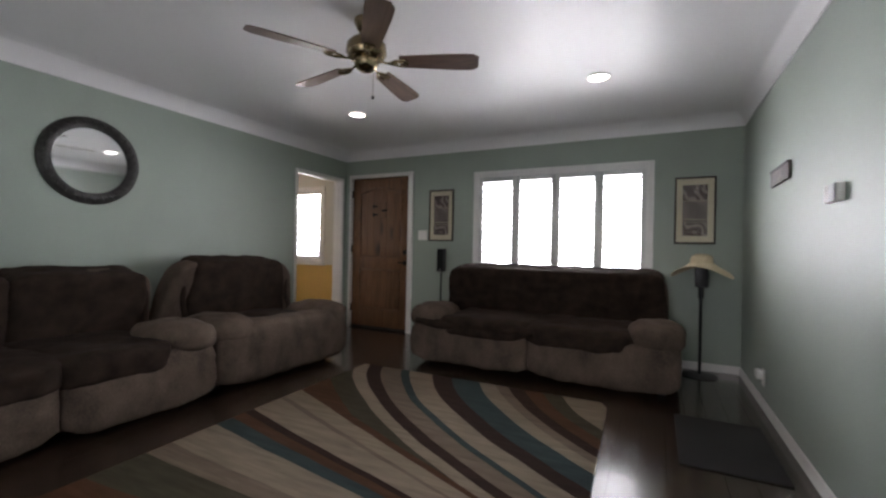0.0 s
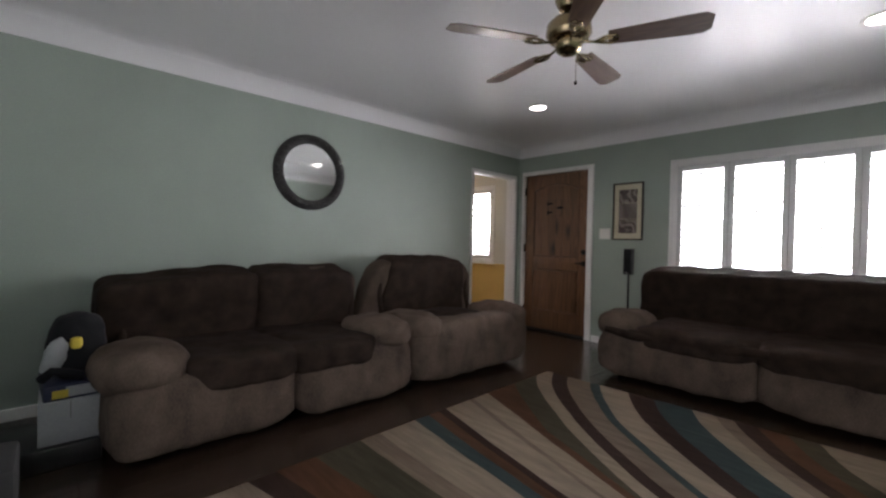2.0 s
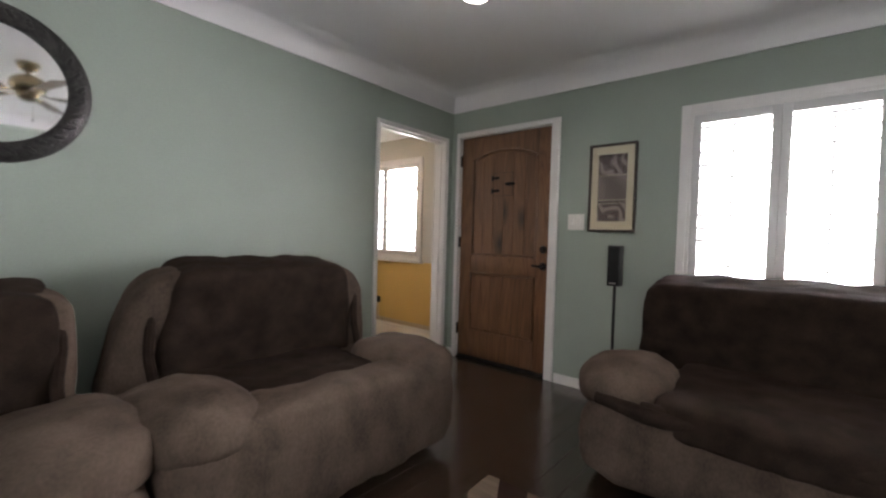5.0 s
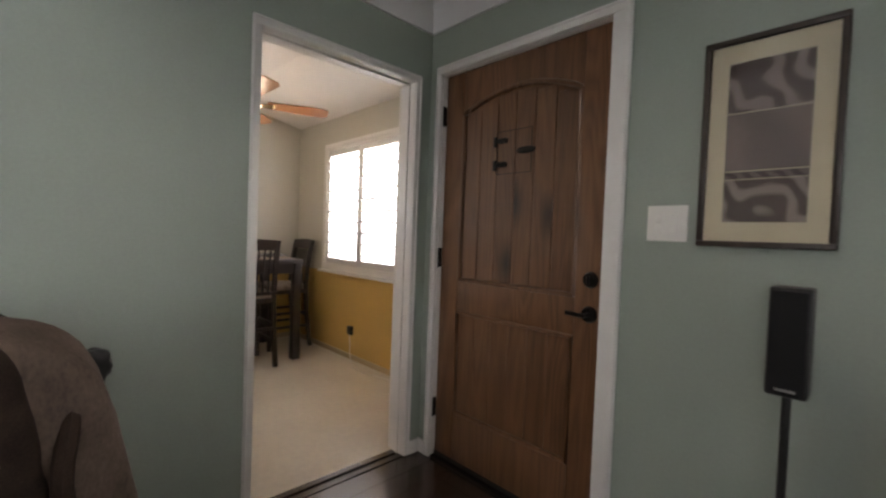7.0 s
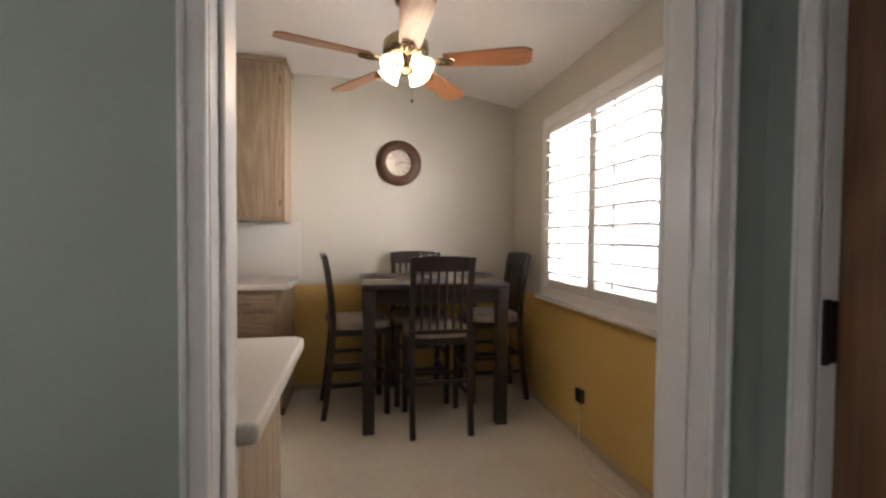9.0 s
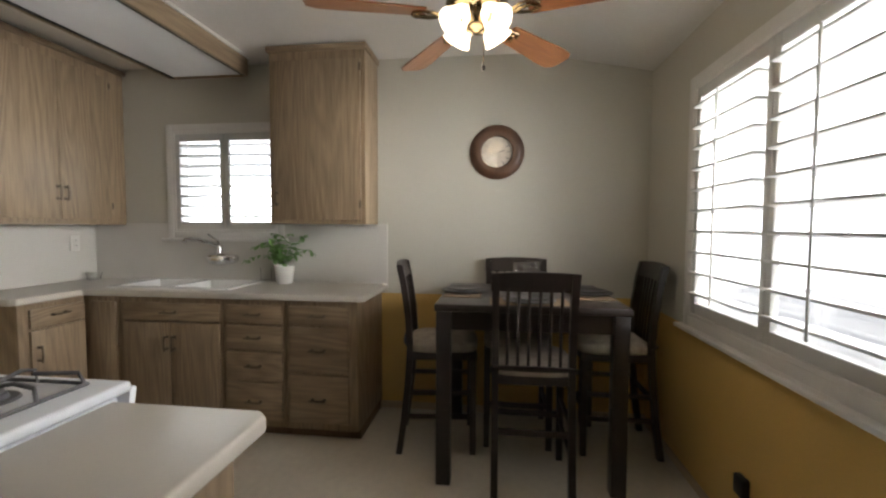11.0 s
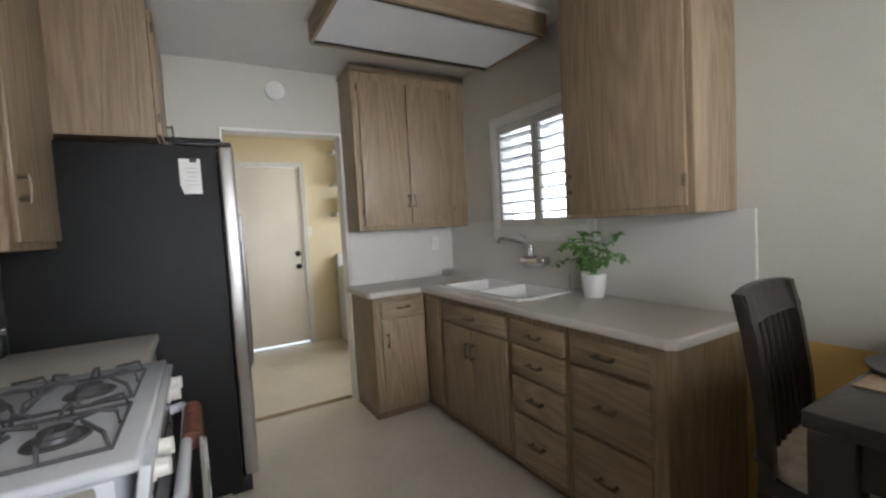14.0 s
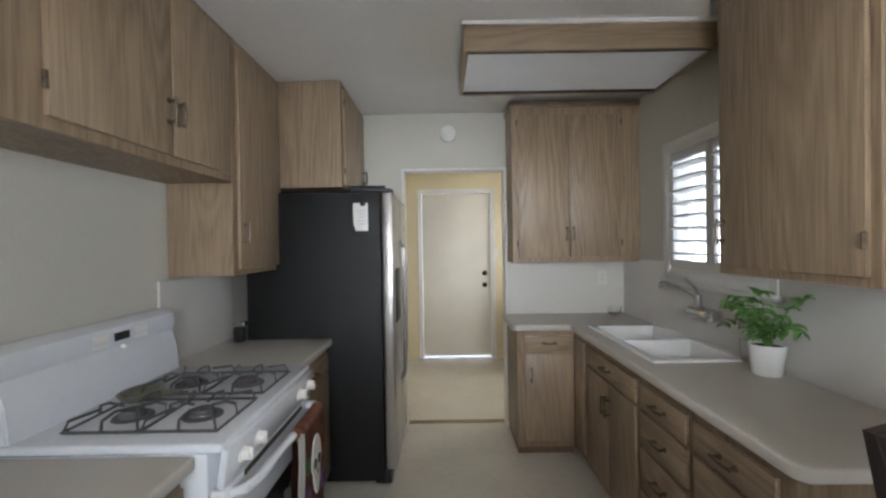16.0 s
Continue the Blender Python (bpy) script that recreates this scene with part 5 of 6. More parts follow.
SWIRL = print_ink("scrollwork_print", (0.095, 0.066, 0.060), (0.29, 0.235, 0.21), 5.5, 13.0, 0.3, 0.85)
PLAIN = print_ink("plain_print", (0.145, 0.110, 0.100), (0.21, 0.165, 0.15), 3.0, 7.0, 0.2, 0.9)
FRIEZE = print_ink("frieze_print", (0.075, 0.052, 0.05), (0.17, 0.13, 0.12), 16.0, 1.0, 0.3, 0.7)
FRAMEB = wood("brown_picture_frame", (0.050, 0.034, 0.025), (0.020, 0.014, 0.011), "z", 0.4)


def picture(x0, x1, z0, z1, label):
    p = thing("framed_picture", Matrix.Translation(((x0 + x1) / 2, 0, (z0 + z1) / 2)), label, "picture", "framed prints")
    w, h = (x1 - x0) / 2, (z1 - z0) / 2
    fw = 0.018
    for a in ((-w, w, h - fw, h), (-w, w, -h, -h + fw)):
        part("frame_bar", bm_box(a[0], a[1], -0.026, 0.0, a[2], a[3], 0.004), FRAMEB, p)
    for a in ((-w, -w + fw), (w - fw, w)):
        part("frame_bar", bm_box(a[0], a[1], -0.026, 0.0, -h + fw, h - fw, 0.004), FRAMEB, p)
    part("mat_board", bm_box(-w + fw, w - fw, -0.012, -0.004, -h + fw, h - fw), material("cream_mat_board", (0.62, 0.56, 0.40), 0.8, vary=0.03), p)
    pw, ph = w * 0.60, h * 0.76
    for a, b, mt in ((-ph, -ph * 0.47, SWIRL), (-ph * 0.46, -ph * 0.37, FRIEZE), (-ph * 0.355, ph * 0.36, PLAIN), (ph * 0.375, ph, SWIRL)):
        part("print_panel", bm_box(-pw, pw, -0.0145, -0.012, a, b), mt, p, "sepia scrollwork print panel")
    g = part("glazing", bm_box(-w + fw, w - fw, -0.0185, -0.0165, -h + fw, h - fw), GLASS, p, smooth=False)
    g.visible_shadow = False


picture(1.331, 1.668, 1.194, 1.831, "framed sepia scroll print in cream mat, by the door")
picture(4.04, 4.385, 1.192, 1.834, "framed sepia scroll print in cream mat, by the window")

# ---- dining set ----
tb = thing("dining_table", Matrix.Translation((-2.405, -0.215, 0)), "espresso counter-height square dining table", "table")
part("tabletop", bm_box(-0.42, 0.42, -0.475, 0.475, 0.895, 0.932, 0.005), ESPRESSO, tb)
for y in (-0.44, 0.42):
    part("apron", bm_box(-0.34, 0.34, y, y + 0.02, 0.80, 0.8945, 0.002, 1), ESPRESSO, tb)
for x in (-0.40, 0.38):
    part("apron", bm_box(x, x + 0.02, -0.39, 0.39, 0.80, 0.8945, 0.002, 1), ESPRESSO, tb)
for x in (-0.378, 0.378):
    for y in (-0.430, 0.430):
        part("leg", bm_box(x - 0.037, x + 0.037, y - 0.037, y + 0.037, 0, 0.8945, 0.004), ESPRESSO, tb)


def chair(m, label):
    c = thing("dining_chair", m, label, "chair", "chairs round the table")
    w = 0.20
    part("seat_frame", bm_box(-w, w, -0.205, 0.195, 0.555, 0.60, 0.005), ESPRESSO, c)
    part("seat", bm_soft((0.41, 0.41, 0.075), (0, -0.01, 0.622), 4.5, 11, 0.004, 8, 2), CLOTH, c, "ivory damask padded seat")
    for x in (-w + 0.018, w - 0.018):
        part("front_leg", bm_box(x - 0.018, x + 0.018, -0.20, -0.164, 0, 0.556, 0.003, 1), ESPRESSO, c)
        bm = bmesh.new()
        prof = [(0.245, 0.0), (0.215, 0.20), (0.190, 0.45), (0.180, 0.62), (0.190, 0.80), (0.215, 0.98), (0.24, 1.10)]
        prev = None
        for y, z in prof:
            q = [bm.verts.new((x + a, y + b, z)) for a, b in ((-0.017, -0.018), (0.017, -0.018), (0.017, 0.018), (-0.017, 0.018))]
            if prev:
                for i in range(4):
                    bm.faces.new((prev[i], prev[(i + 1) % 4], q[(i + 1) % 4], q[i]))
            else:
                bm.faces.new(q)
            prev = q
        bm.faces.new(prev)
        bmesh.ops.recalc_face_normals(bm, faces=bm.faces)
        part("back_post", bm, ESPRESSO, c)
    def bowed(z0, z1, y, t):
        bm = bmesh.new()
        g = []
        for i in range(9):
            u = -1 + i / 4
            xx, bow = u * (w + 0.004), 0.018 * (1 - u * u)
            lean = 0.03
            g.append([bm.verts.new(p) for p in ((xx, y + bow - t, z0), (xx, y + bow + lean - t, z1 - 0.01 * u * u), (xx, y + bow + lean + t, z1 - 0.01 * u * u), (xx, y + bow + t, z0))])
        for a, b in zip(g, g[1:]):
            for i in range(4):
                bm.faces.new((a[i], a[(i + 1) % 4], b[(i + 1) % 4], b[i]))
        bm.faces.new(g[0]), bm.faces.new(g[-1])
        bmesh.ops.recalc_face_normals(bm, faces=bm.faces)
        return bm
    part("top_rail", bowed(1.015, 1.112, 0.212, 0.010), ESPRESSO, c)
    part("lower_rail", bowed(0.625, 0.66, 0.172, 0.009), ESPRESSO, c)
    s0 = None
    for k in range(6):
        x = -0.125 + k * 0.05
        if s0 is None:
            s0 = part("slat", bm_tube([(0, 0.190, 0.645), (0, 0.202, 0.80), (0, 0.216, 0.92), (0, 0.232, 1.03)], 0.0085, 6), ESPRESSO, c)
            s0.matrix_basis = Matrix.Translation((x, 0, 0))
        else:
            again(s0, Matrix.Translation((x, 0, 0)), c)
    for z, ys in ((0.26, (-0.182,)), (0.33, (0.205,))):
        for y in ys:
            part("stretcher", bm_box(-w + 0.03, w - 0.03, y - 0.009, y + 0.009, z - 0.016, z + 0.016, 0.003, 1), ESPRESSO, c)
    for x in (-w + 0.018, w - 0.018):
        for z in (0.22, 0.36):
            part("side_stretcher", bm_box(x - 0.009, x + 0.009, -0.17, 0.20, z - 0.014, z + 0.014, 0.003, 1), ESPRESSO, c)
    return c


ch = chair(pose(-2.135, -0.203, 0, 0, 0, -90), "espresso slat-back counter chair with ivory damask seat")
copy_thing(ch, pose(-2.475, -0.71, 0, 0, 0, 186))
copy_thing(ch, pose(-2.565, 0.305, 0, 0, 0, 0))
copy_thing(ch, pose(-2.595, -0.25, 0, 0, 0, 90))
PLATE = material("slate_plate", (0.05, 0.05, 0.055), 0.3, vary=0.1)
MATC = material("woven_placemat", (0.26, 0.19, 0.12), 0.9, vary=0.15, scale=60, fine=300, bump=0.6)
for x, y, a in ((-2.105, -0.215, 0), (-2.40, -0.57, 90), (-2.40, 0.14, 90), (-2.70, -0.215, 0)):
    pm = tagged(mesh_ob("placemat", bm_box(-0.105, 0.105, -0.20, 0.20, 0.0, 0.004, 0.0015, 1), MATC), "tan woven placemat on the dining table", "placemat", "place settings")
    pm.matrix_world = pose(x, y, 0.932, 0, 0, a)
    for r_, z_ in ((0.135, 0.004), (0.10, 0.016)):
        pl = tagged(mesh_ob("plate", bm_lathe([(0, 0.0), (r_ * 0.6, 0.0), (r_, 0.010), (r_, 0.014), (r_ * 0.62, 0.005), (0, 0.005)], 32), PLATE), "dark slate grey dinner plate", "plate", "place settings")
        pl.matrix_world = Matrix.Translation((x, y, 0.932 + z_))
for x, y in ((-2.37, -0.25), (-2.45, -0.17)):
    gl = thing("wine_glass", Matrix.Translation((x, y, 0.932)), "clear stemmed wine glass on the table", "glass", "wine glasses")
    part("bowl", bm_lathe([(0.006, 0.085), (0.030, 0.105), (0.038, 0.140), (0.034, 0.185), (0.0325, 0.185), (0.0365, 0.140), (0.028, 0.107), (0.0, 0.092)], 20), GLASS, gl)
    part("stem", bm_lathe([(0.034, 0.0), (0.034, 0.003), (0.006, 0.010), (0.004, 0.05), (0.006, 0.085)], 20), GLASS, gl)

# ---- wall clock ----
ck = thing("wall_clock", Matrix.Translation((KX, -0.386, 1.829)) @ Matrix.Rotation(math.pi / 2, 4, "Y"), "round wall clock in a brown wooden frame", "clock")
part("frame", bm_lathe([(0.102, 0.012), (0.108, 0.034), (0.12, 0.04), (0.15, 0.036), (0.172, 0.024), (0.186, 0.010), (0.186, 0.0)], 56), wood("clock_frame_wood", (0.11, 0.05, 0.028), (0.05, 0.024, 0.015), "x", 0.35, coat=0.3), ck, "turned brown wooden frame")
part("dial", bm_lathe([(0, 0.014), (0.104, 0.014), (0.104, 0.008)], 48), material("clock_dial_paper", (0.62, 0.58, 0.50), 0.5, vary=0.08, scale=20), ck, "aged cream dial")
for k in range(12):
    a = k * math.tau / 12
    part("hour_mark", moved(bm_box(-0.010, 0.010, -0.0022, 0.0022, 0.014, 0.0155), Matrix.Rotation(a, 4, "Z") @ Matrix.Translation((0.082, 0, 0))), BLACKP, ck, smooth=False)
for L, a in ((0.052, 100), (0.075, -60)):
    part("clock_hand", moved(bm_box(0, L, -0.0028, 0.0028, 0.0175, 0.019), Matrix.Rotation(radians(a), 4, "Z")), BLACKP, ck, smooth=False)
cg = part("clock_glass", bm_lathe([(0, 0.026), (0.06, 0.0255), (0.105, 0.022), (0.105, 0.0215), (0, 0.0235)], 48), GLASS, ck)
cg.visible_shadow = False

# ---- sink, tap, plant ----
PORC = material("white_porcelain", (0.80, 0.80, 0.79), 0.15, vary=0.02, bump=0, coat=0.3)
sk = thing("kitchen_sink", Matrix.Translation((-2.63, -2.505, 0.908)), "white double-bowl drop-in kitchen sink", "sink")
bm = bmesh.new()
X, Y = [-0.222, -0.185, 0.190, 0.222], [-0.428, -0.395, -0.018, 0.018, 0.395, 0.428]
V = {(x, y): bm.verts.new((x, y, 0.010)) for x in X for y in Y}
for xa, xb in zip(X, X[1:]):
    for ya, yb in zip(Y, Y[1:]):
        if not (xa == -0.185 and ya in (-0.395, 0.018)):
            bm.faces.new((V[xa, ya], V[xb, ya], V[xb, yb], V[xa, yb]))
ed = [e for e in bm.edges if e.is_boundary and (abs(e.verts[0].co.x) > 0.21 and abs(e.verts[1].co.x) > 0.21 or abs(e.verts[0].co.y) > 0.42 and abs(e.verts[1].co.y) > 0.42)]
x_ = bmesh.ops.extrude_edge_only(bm, edges=ed)
for v in [v for v in x_["geom"] if isinstance(v, bmesh.types.BMVert)]:
    v.co.z = 0.0
    v.co.x *= 1.02
    v.co.y *= 1.01
bmesh.ops.recalc_face_normals(bm, faces=bm.faces)
part("rim", bm, PORC, sk)
for y0, y1 in ((-0.395, -0.018), (0.018, 0.395)):
    bm = bmesh.new()
    loops = []
    for k, z in ((1.0, 0.010), (0.985, 0.002), (0.96, -0.06), (0.93, -0.14), (0.86, -0.165)):
        cy = (y0 + y1) / 2
        loops.append([bm.verts.new((0.0025 + x * k, cy + (y - cy) * k, z)) for x, y in ((-0.1875, y0), (0.1875, y0), (0.1875, y1), (-0.1875, y1))])
    for a, b in zip(loops, loops[1:]):
        for i in range(4):
            bm.faces.new((a[i], b[i], b[(i + 1) % 4], a[(i + 1) % 4]))
    bm.faces.new(loops[-1])
    part("bowl", bm, PORC, sk, "deep white bowl")
    dn = part("drain", bm_lathe([(0, -0.160), (0.035, -0.160), (0.042, -0.163), (0.042, -0.166)], 20), CHROME, sk, "chrome drain")
    dn.matrix_basis = Matrix.Translation((0.0, (y0 + y1) / 2, 0))
fa = thing("faucet", Matrix.Translation((KX + 0.012, -2.40, 1.075)), "chrome wall-mounted kitchen faucet with swing spout", "faucet")
part("body", bm_soft((0.085, 0.23, 0.08), (0.045, 0, 0), 3, 9), CHROME, fa)
bm = bm_cyl((0.055, -0.01, 0.025), (0.055, -0.01, 0.10), 0.022, 0.019)
bm_tube([(0.055, -0.01, 0.085), (0.085, -0.05, 0.115), (0.12, -0.12, 0.140), (0.145, -0.18, 0.150), (0.155, -0.20, 0.145), (0.160, -0.21, 0.125)], 0.013, 10, bm)
part("spout", bm, CHROME, fa)
part("lever", bm_tube([(0.055, -0.01, 0.10), (0.06, -0.02, 0.13), (0.08, -0.055, 0.165), (0.09, -0.075, 0.185)], 0.009, 8), CHROME, fa)
for y in (-0.08, 0.08):
    part("wall_flange", bm_cyl((-0.002, y, 0), (0.02, y, 0), 0.030, seg=18), CHROME, fa)
pt = thing("potted_plant", Matrix.Translation((-2.785, -1.89, 0.908)) @ Matrix.Scale(0.88, 4), "leafy green herb in a white ceramic pot", "plant")
part("pot", bm_lathe([(0, 0), (0.055, 0), (0.062, 0.01), (0.078, 0.145), (0.074, 0.145), (0.060, 0.02), (0, 0.02)], 32), PORC, pt, "white glazed pot")
part("soil", bm_lathe([(0, 0.130), (0.073, 0.130), (0.073, 0.125)], 24), DARK, pt)
rnd = random.Random(4)
def leaf_bm(L=0.05, W=0.030):
    bm = bmesh.new()
    rows = []
    for i in range(6):
        u = i / 5
        hw = W / 2 * math.sin(math.pi * min(1, u * 0.93 + 0.04)) ** 0.75
        rows.append([bm.verts.new((L * u, s * hw, 0.010 * math.sin(u * 2.6) + abs(s) * 0.006)) for s in (-1, 0, 1)])
    for a, b in zip(rows, rows[1:]):
        for i in range(2):
            bm.faces.new((a[i], a[i + 1], b[i + 1], b[i]))
    return bm
l0 = None
def put_leaf(p, yaw, pitch, size):
    global l0
    m = Matrix.Translation(p) @ Matrix.Rotation(yaw, 4, "Z") @ Matrix.Rotation(pitch, 4, "Y") @ Matrix.Scale(size, 4)
    if l0 is None:
        l0 = part("leaf", leaf_bm(), PLANT, pt)
        l0.matrix_basis = m
    else:
        again(l0, m, pt)
stems = bmesh.new()
for k in range(17):
    a, reach, top = rnd.uniform(0, math.tau), rnd.uniform(0.03, 0.15), rnd.uniform(0.20, 0.42)
    pts = [Vector((0.045 * math.cos(a) * t * 0.8, 0.045 * math.sin(a) * t * 0.8, 0.125)) if t == 0 else Vector((math.cos(a) * (0.02 + reach * t ** 1.3), math.sin(a) * (0.02 + reach * t ** 1.3), 0.125 + (top - 0.125) * math.sin(t * 1.5))) for t in (0, 0.3, 0.6, 0.85, 1.0)]
    for q in pts:
        q.x = max(q.x, -0.085)
    bm_tube(pts, 0.0018, 5, stems)
    for q in pts[1:]:
        for s in (0, 1):
            if q.z > 0.15:
                put_leaf(q, a + rnd.uniform(-1.4, 1.4) + s * 2.6, rnd.uniform(-0.3, 0.7), rnd.uniform(0.85, 1.4))
for a, L, dz in ((-1.65, 0.36, -0.03), (1.35, 0.27, 0.06), (-1.45, 0.24, 0.10)):
    pts = [Vector((max(-0.08, math.cos(a) * L * t), math.sin(a) * L * t, 0.14 + 0.10 * math.sin(t * 2.6) + dz * t)) for t in (0, 0.2, 0.4, 0.6, 0.8, 0.92, 1.0)]
    bm_tube(pts, 0.0016, 5, stems)
    for q in pts[2:]:
        for s in (-1, 1):
            put_leaf(q, a + s * rnd.uniform(0.6, 1.3), rnd.uniform(0.2, 1.1), rnd.uniform(0.7, 1.0))
part("stems", stems, PLANT, pt)
gj = thing("glass_jar", Matrix.Translation((-2.835, -2.06, 0.918)), "clear glass cup with rooting cuttings by the sink", "jar")
part("cup", bm_lathe([(0, 0), (0.033, 0), (0.036, 0.01), (0.040, 0.095), (0.038, 0.095), (0.033, 0.012), (0, 0.008)], 24), GLASS, gj)
gs = thing("glass_dish", Matrix.Translation((-2.76, -3.40, 0.908)), "small clear glass dish in the counter corner", "dish")
part("cup", bm_lathe([(0, 0), (0.04, 0), (0.05, 0.06), (0.048, 0.06), (0.038, 0.006), (0, 0.006)], 24), GLASS, gs)


def plate_on(name, m, w, h, kind, label, cat):
    """A wall plate, facing local -y."""
    o = thing(name, m, label, cat)
    part("plate", bm_box(-w / 2, w / 2, -0.007, 0, -h / 2, h / 2, 0.0025), WHITEP, o)
    if kind == "switch":
        if w > 0.1:
            for z in (-0.017, 0.013):
                part("slider", bm_box(-0.036, -0.018, -0.012, -0.006, z - 0.010, z + 0.012, 0.002, 1), WHITEP, o)
        part("rocker", bm_box(0.008, 0.040, -0.011, -0.006, -0.033, 0.033, 0.002, 1) if w > 0.1 else bm_box(-0.016, 0.016, -0.011, -0.006, -0.033, 0.033, 0.002, 1), WHITEP, o)
    else:
        for z in (-0.02, 0.02):
            part("socket", bm_box(-0.016, 0.016, -0.0095, -0.006, z - 0.013, z + 0.013, 0.003, 1), WHITEP, o)
            for x in (-0.006, 0.006):
                part("slot", bm_box(x - 0.001, x + 0.001, -0.0102, -0.009, z - 0.005, z + 0.005), BLACKP, o, smooth=False)
    return o


plate_on("light_switch", Matrix.Translation((1.236, 0, 1.266)), 0.128, 0.122, "switch", "white double rocker switch by the entry door", "switch")
plate_on("wall_outlet", pose(-2.70, KY1 + 0.012, 1.186, 0, 0, 180), 0.07, 0.115, "outlet", "white power outlet on the splashback", "outlet")
plate_on("wall_outlet", pose(-2.115, -5.57, 1.35, 0, 0, 180), 0.07, 0.115, "switch", "small switch beside the back door", "switch")
wo = plate_on("wall_outlet", pose(LX, -0.93, 0.22, 0, 0, -90), 0.075, 0.12, "outlet", "white outlet with a plugged-in adapter", "outlet")
part("adapter", bm_box(-0.045, 0.045, -0.05, -0.010, -0.01, 0.05, 0.006), WHITEP, wo, "white plug-in adapter")
ko = thing("floor_cable", Matrix.Translation((-1.705, KY0 - 0.001, 0.275)), "black plug with a white cable trailing on the floor", "cable")
part("plug", bm_box(-0.035, 0.035, -0.03, 0, -0.04, 0.04, 0.006), BLACKP, ko, "black plug on the ochre wall")
part("cord", bm_tube([(0.0, -0.02, -0.03), (0.03, -0.03, -0.12), (0.06, -0.05, -0.2), (0.10, -0.06, -0.266), (0.25, -0.13, -0.271), (0.42, -0.15, -0.271), (0.6, -0.09, -0.271), (0.85, -0.05, -0.271), (1.2, -0.045, -0.271)], 0.0035, 6), WHITEP, ko, "thin white cable")
th = thing("thermostat", Matrix.Translation((LX, -2.29, 1.372)), "grey and white wall thermostat", "thermostat")
part("case", bm_box(-0.032, 0, -0.075, 0.075, -0.04, 0.04, 0.006), WHITEP, th)
part("cover", bm_box(-0.040, -0.031, -0.075, -0.005, -0.038, 0.038, 0.004), material("grey_plastic", (0.25, 0.25, 0.25), 0.5), th, "grey cover")
pq = thing("wall_plaque", Matrix.Translation((LX, -1.33, 1.612)), "small dark horizontal wall plaque", "plaque")
part("board", bm_box(-0.018, 0, -0.22, 0.22, -0.055, 0.055, 0.004), material("grey_brown_board", (0.13, 0.11, 0.10), 0.6, vary=0.3, scale=14), pq)
part("rim", bm_box(-0.024, -0.018, -0.22, 0.22, 0.040, 0.055, 0.003), BRONZE, pq)
sd = thing("smoke_detector", Matrix.Translation((-1.50, KY1, 2.335)) @ Matrix.Rotation(-math.pi / 2, 4, "X"), "round white smoke detector on the wall", "smoke detector")
part("case", bm_lathe([(0, 0.035), (0.03, 0.035), (0.05, 0.028), (0.064, 0.022), (0.068, 0.0)], 32), WHITEP, sd)
part("grille", bm_lathe([(0.0, 0.038), (0.018, 0.038), (0.02, 0.034)], 20), WHITEP, sd)
# boxed ceiling light over the sink
lb = thing("ceiling_light_box", Matrix.Translation((-2.152, -2.405, 0)), "oak framed fluorescent ceiling light box, unlit", "ceiling light")
hx, hy, z0, z1 = 0.580, 0.288, 2.357, 2.476
for s in (-1, 1):
    part("side_board", bm_box(-hx, hx, s * hy - 0.011, s * hy + 0.011, z0, z1, 0.003), OAKX, lb)
    part("end_board", bm_box(s * hx - 0.011, s * hx + 0.011, -hy + 0.0115, hy - 0.0115, z0, z1, 0.003), OAKY, lb)
    part("retainer", bm_box(-hx + 0.012, hx - 0.012, s * (hy - 0.02) - 0.008, s * (hy - 0.02) + 0.008, z0 + 0.001, z0 + 0.010), BRONZE, lb)
part("diffuser", bm_box(-hx + 0.012, hx - 0.012, -hy + 0.012, hy - 0.012, z0 + 0.011, z0 + 0.016), material("diffuser_acrylic", (0.84, 0.86, 0.89), 0.2, vary=0.03, scale=3, fine=120, bump=0.3), lb, "white acrylic diffuser")
part("backing", bm_box(-hx - 0.02, hx + 0.02, -hy - 0.02, hy + 0.02, z1, 2.4965), CEILK, lb)
# note held by a magnet on the fridge
nt_ = thing("paper_note", Matrix.Translation((-0.955, -2.7035, 1.64)), "white paper note held by a black magnet", "note")
bm = bmesh.new()
g = [[bm.verts.new((-0.045 + 0.018 * i, 0.003 + 0.008 * (1 - j / 6) ** 2 * math.sin(i * 0.9), -0.085 + 0.028 * j)) for i in range(6)] for j in range(7)]
for a, b in zip(g, g[1:]):
    for i in range(5):
        bm.faces.new((a[i], a[i + 1], b[i + 1], b[i]))
part("sheet", bm, PAPER, nt_)
part("magnet", bm_box(-0.03, 0.0, 0.003, 0.012, 0.065, 0.09, 0.003), BLACKP, nt_, "black clip magnet")
for k in range(5):
    part("writing_line", bm_box(-0.03, 0.02 - 0.006 * (k % 3), 0.0125, 0.0132, 0.035 - 0.02 * k, 0.038 - 0.02 * k), material("faint_ink", (0.45, 0.47, 0.52), 0.9), nt_, smooth=False)
tn = tagged(mesh_ob("kitchen_tongs", bm_tube([(-1.10, -2.76, 1.8245), (-0.98, -2.76, 1.8245), (-0.86, -2.76, 1.8245)], 0.012, 8), BLACKP), "black handled utensil lying on the fridge", "utensil")
# stand-in shape for a plugged wall outlet and its reflection in the fridge
bt = thing("small_appliance", Matrix.Translation((-0.24, -2.64, 0.908)) @ Matrix.Scale(0.72, 4), "small black and steel shape standing in for a plugged outlet by the fridge", "can opener")
part("body", bm_soft((0.08, 0.07, 0.13), (0, 0, 0.065), 5, 7), BLACKP, bt)
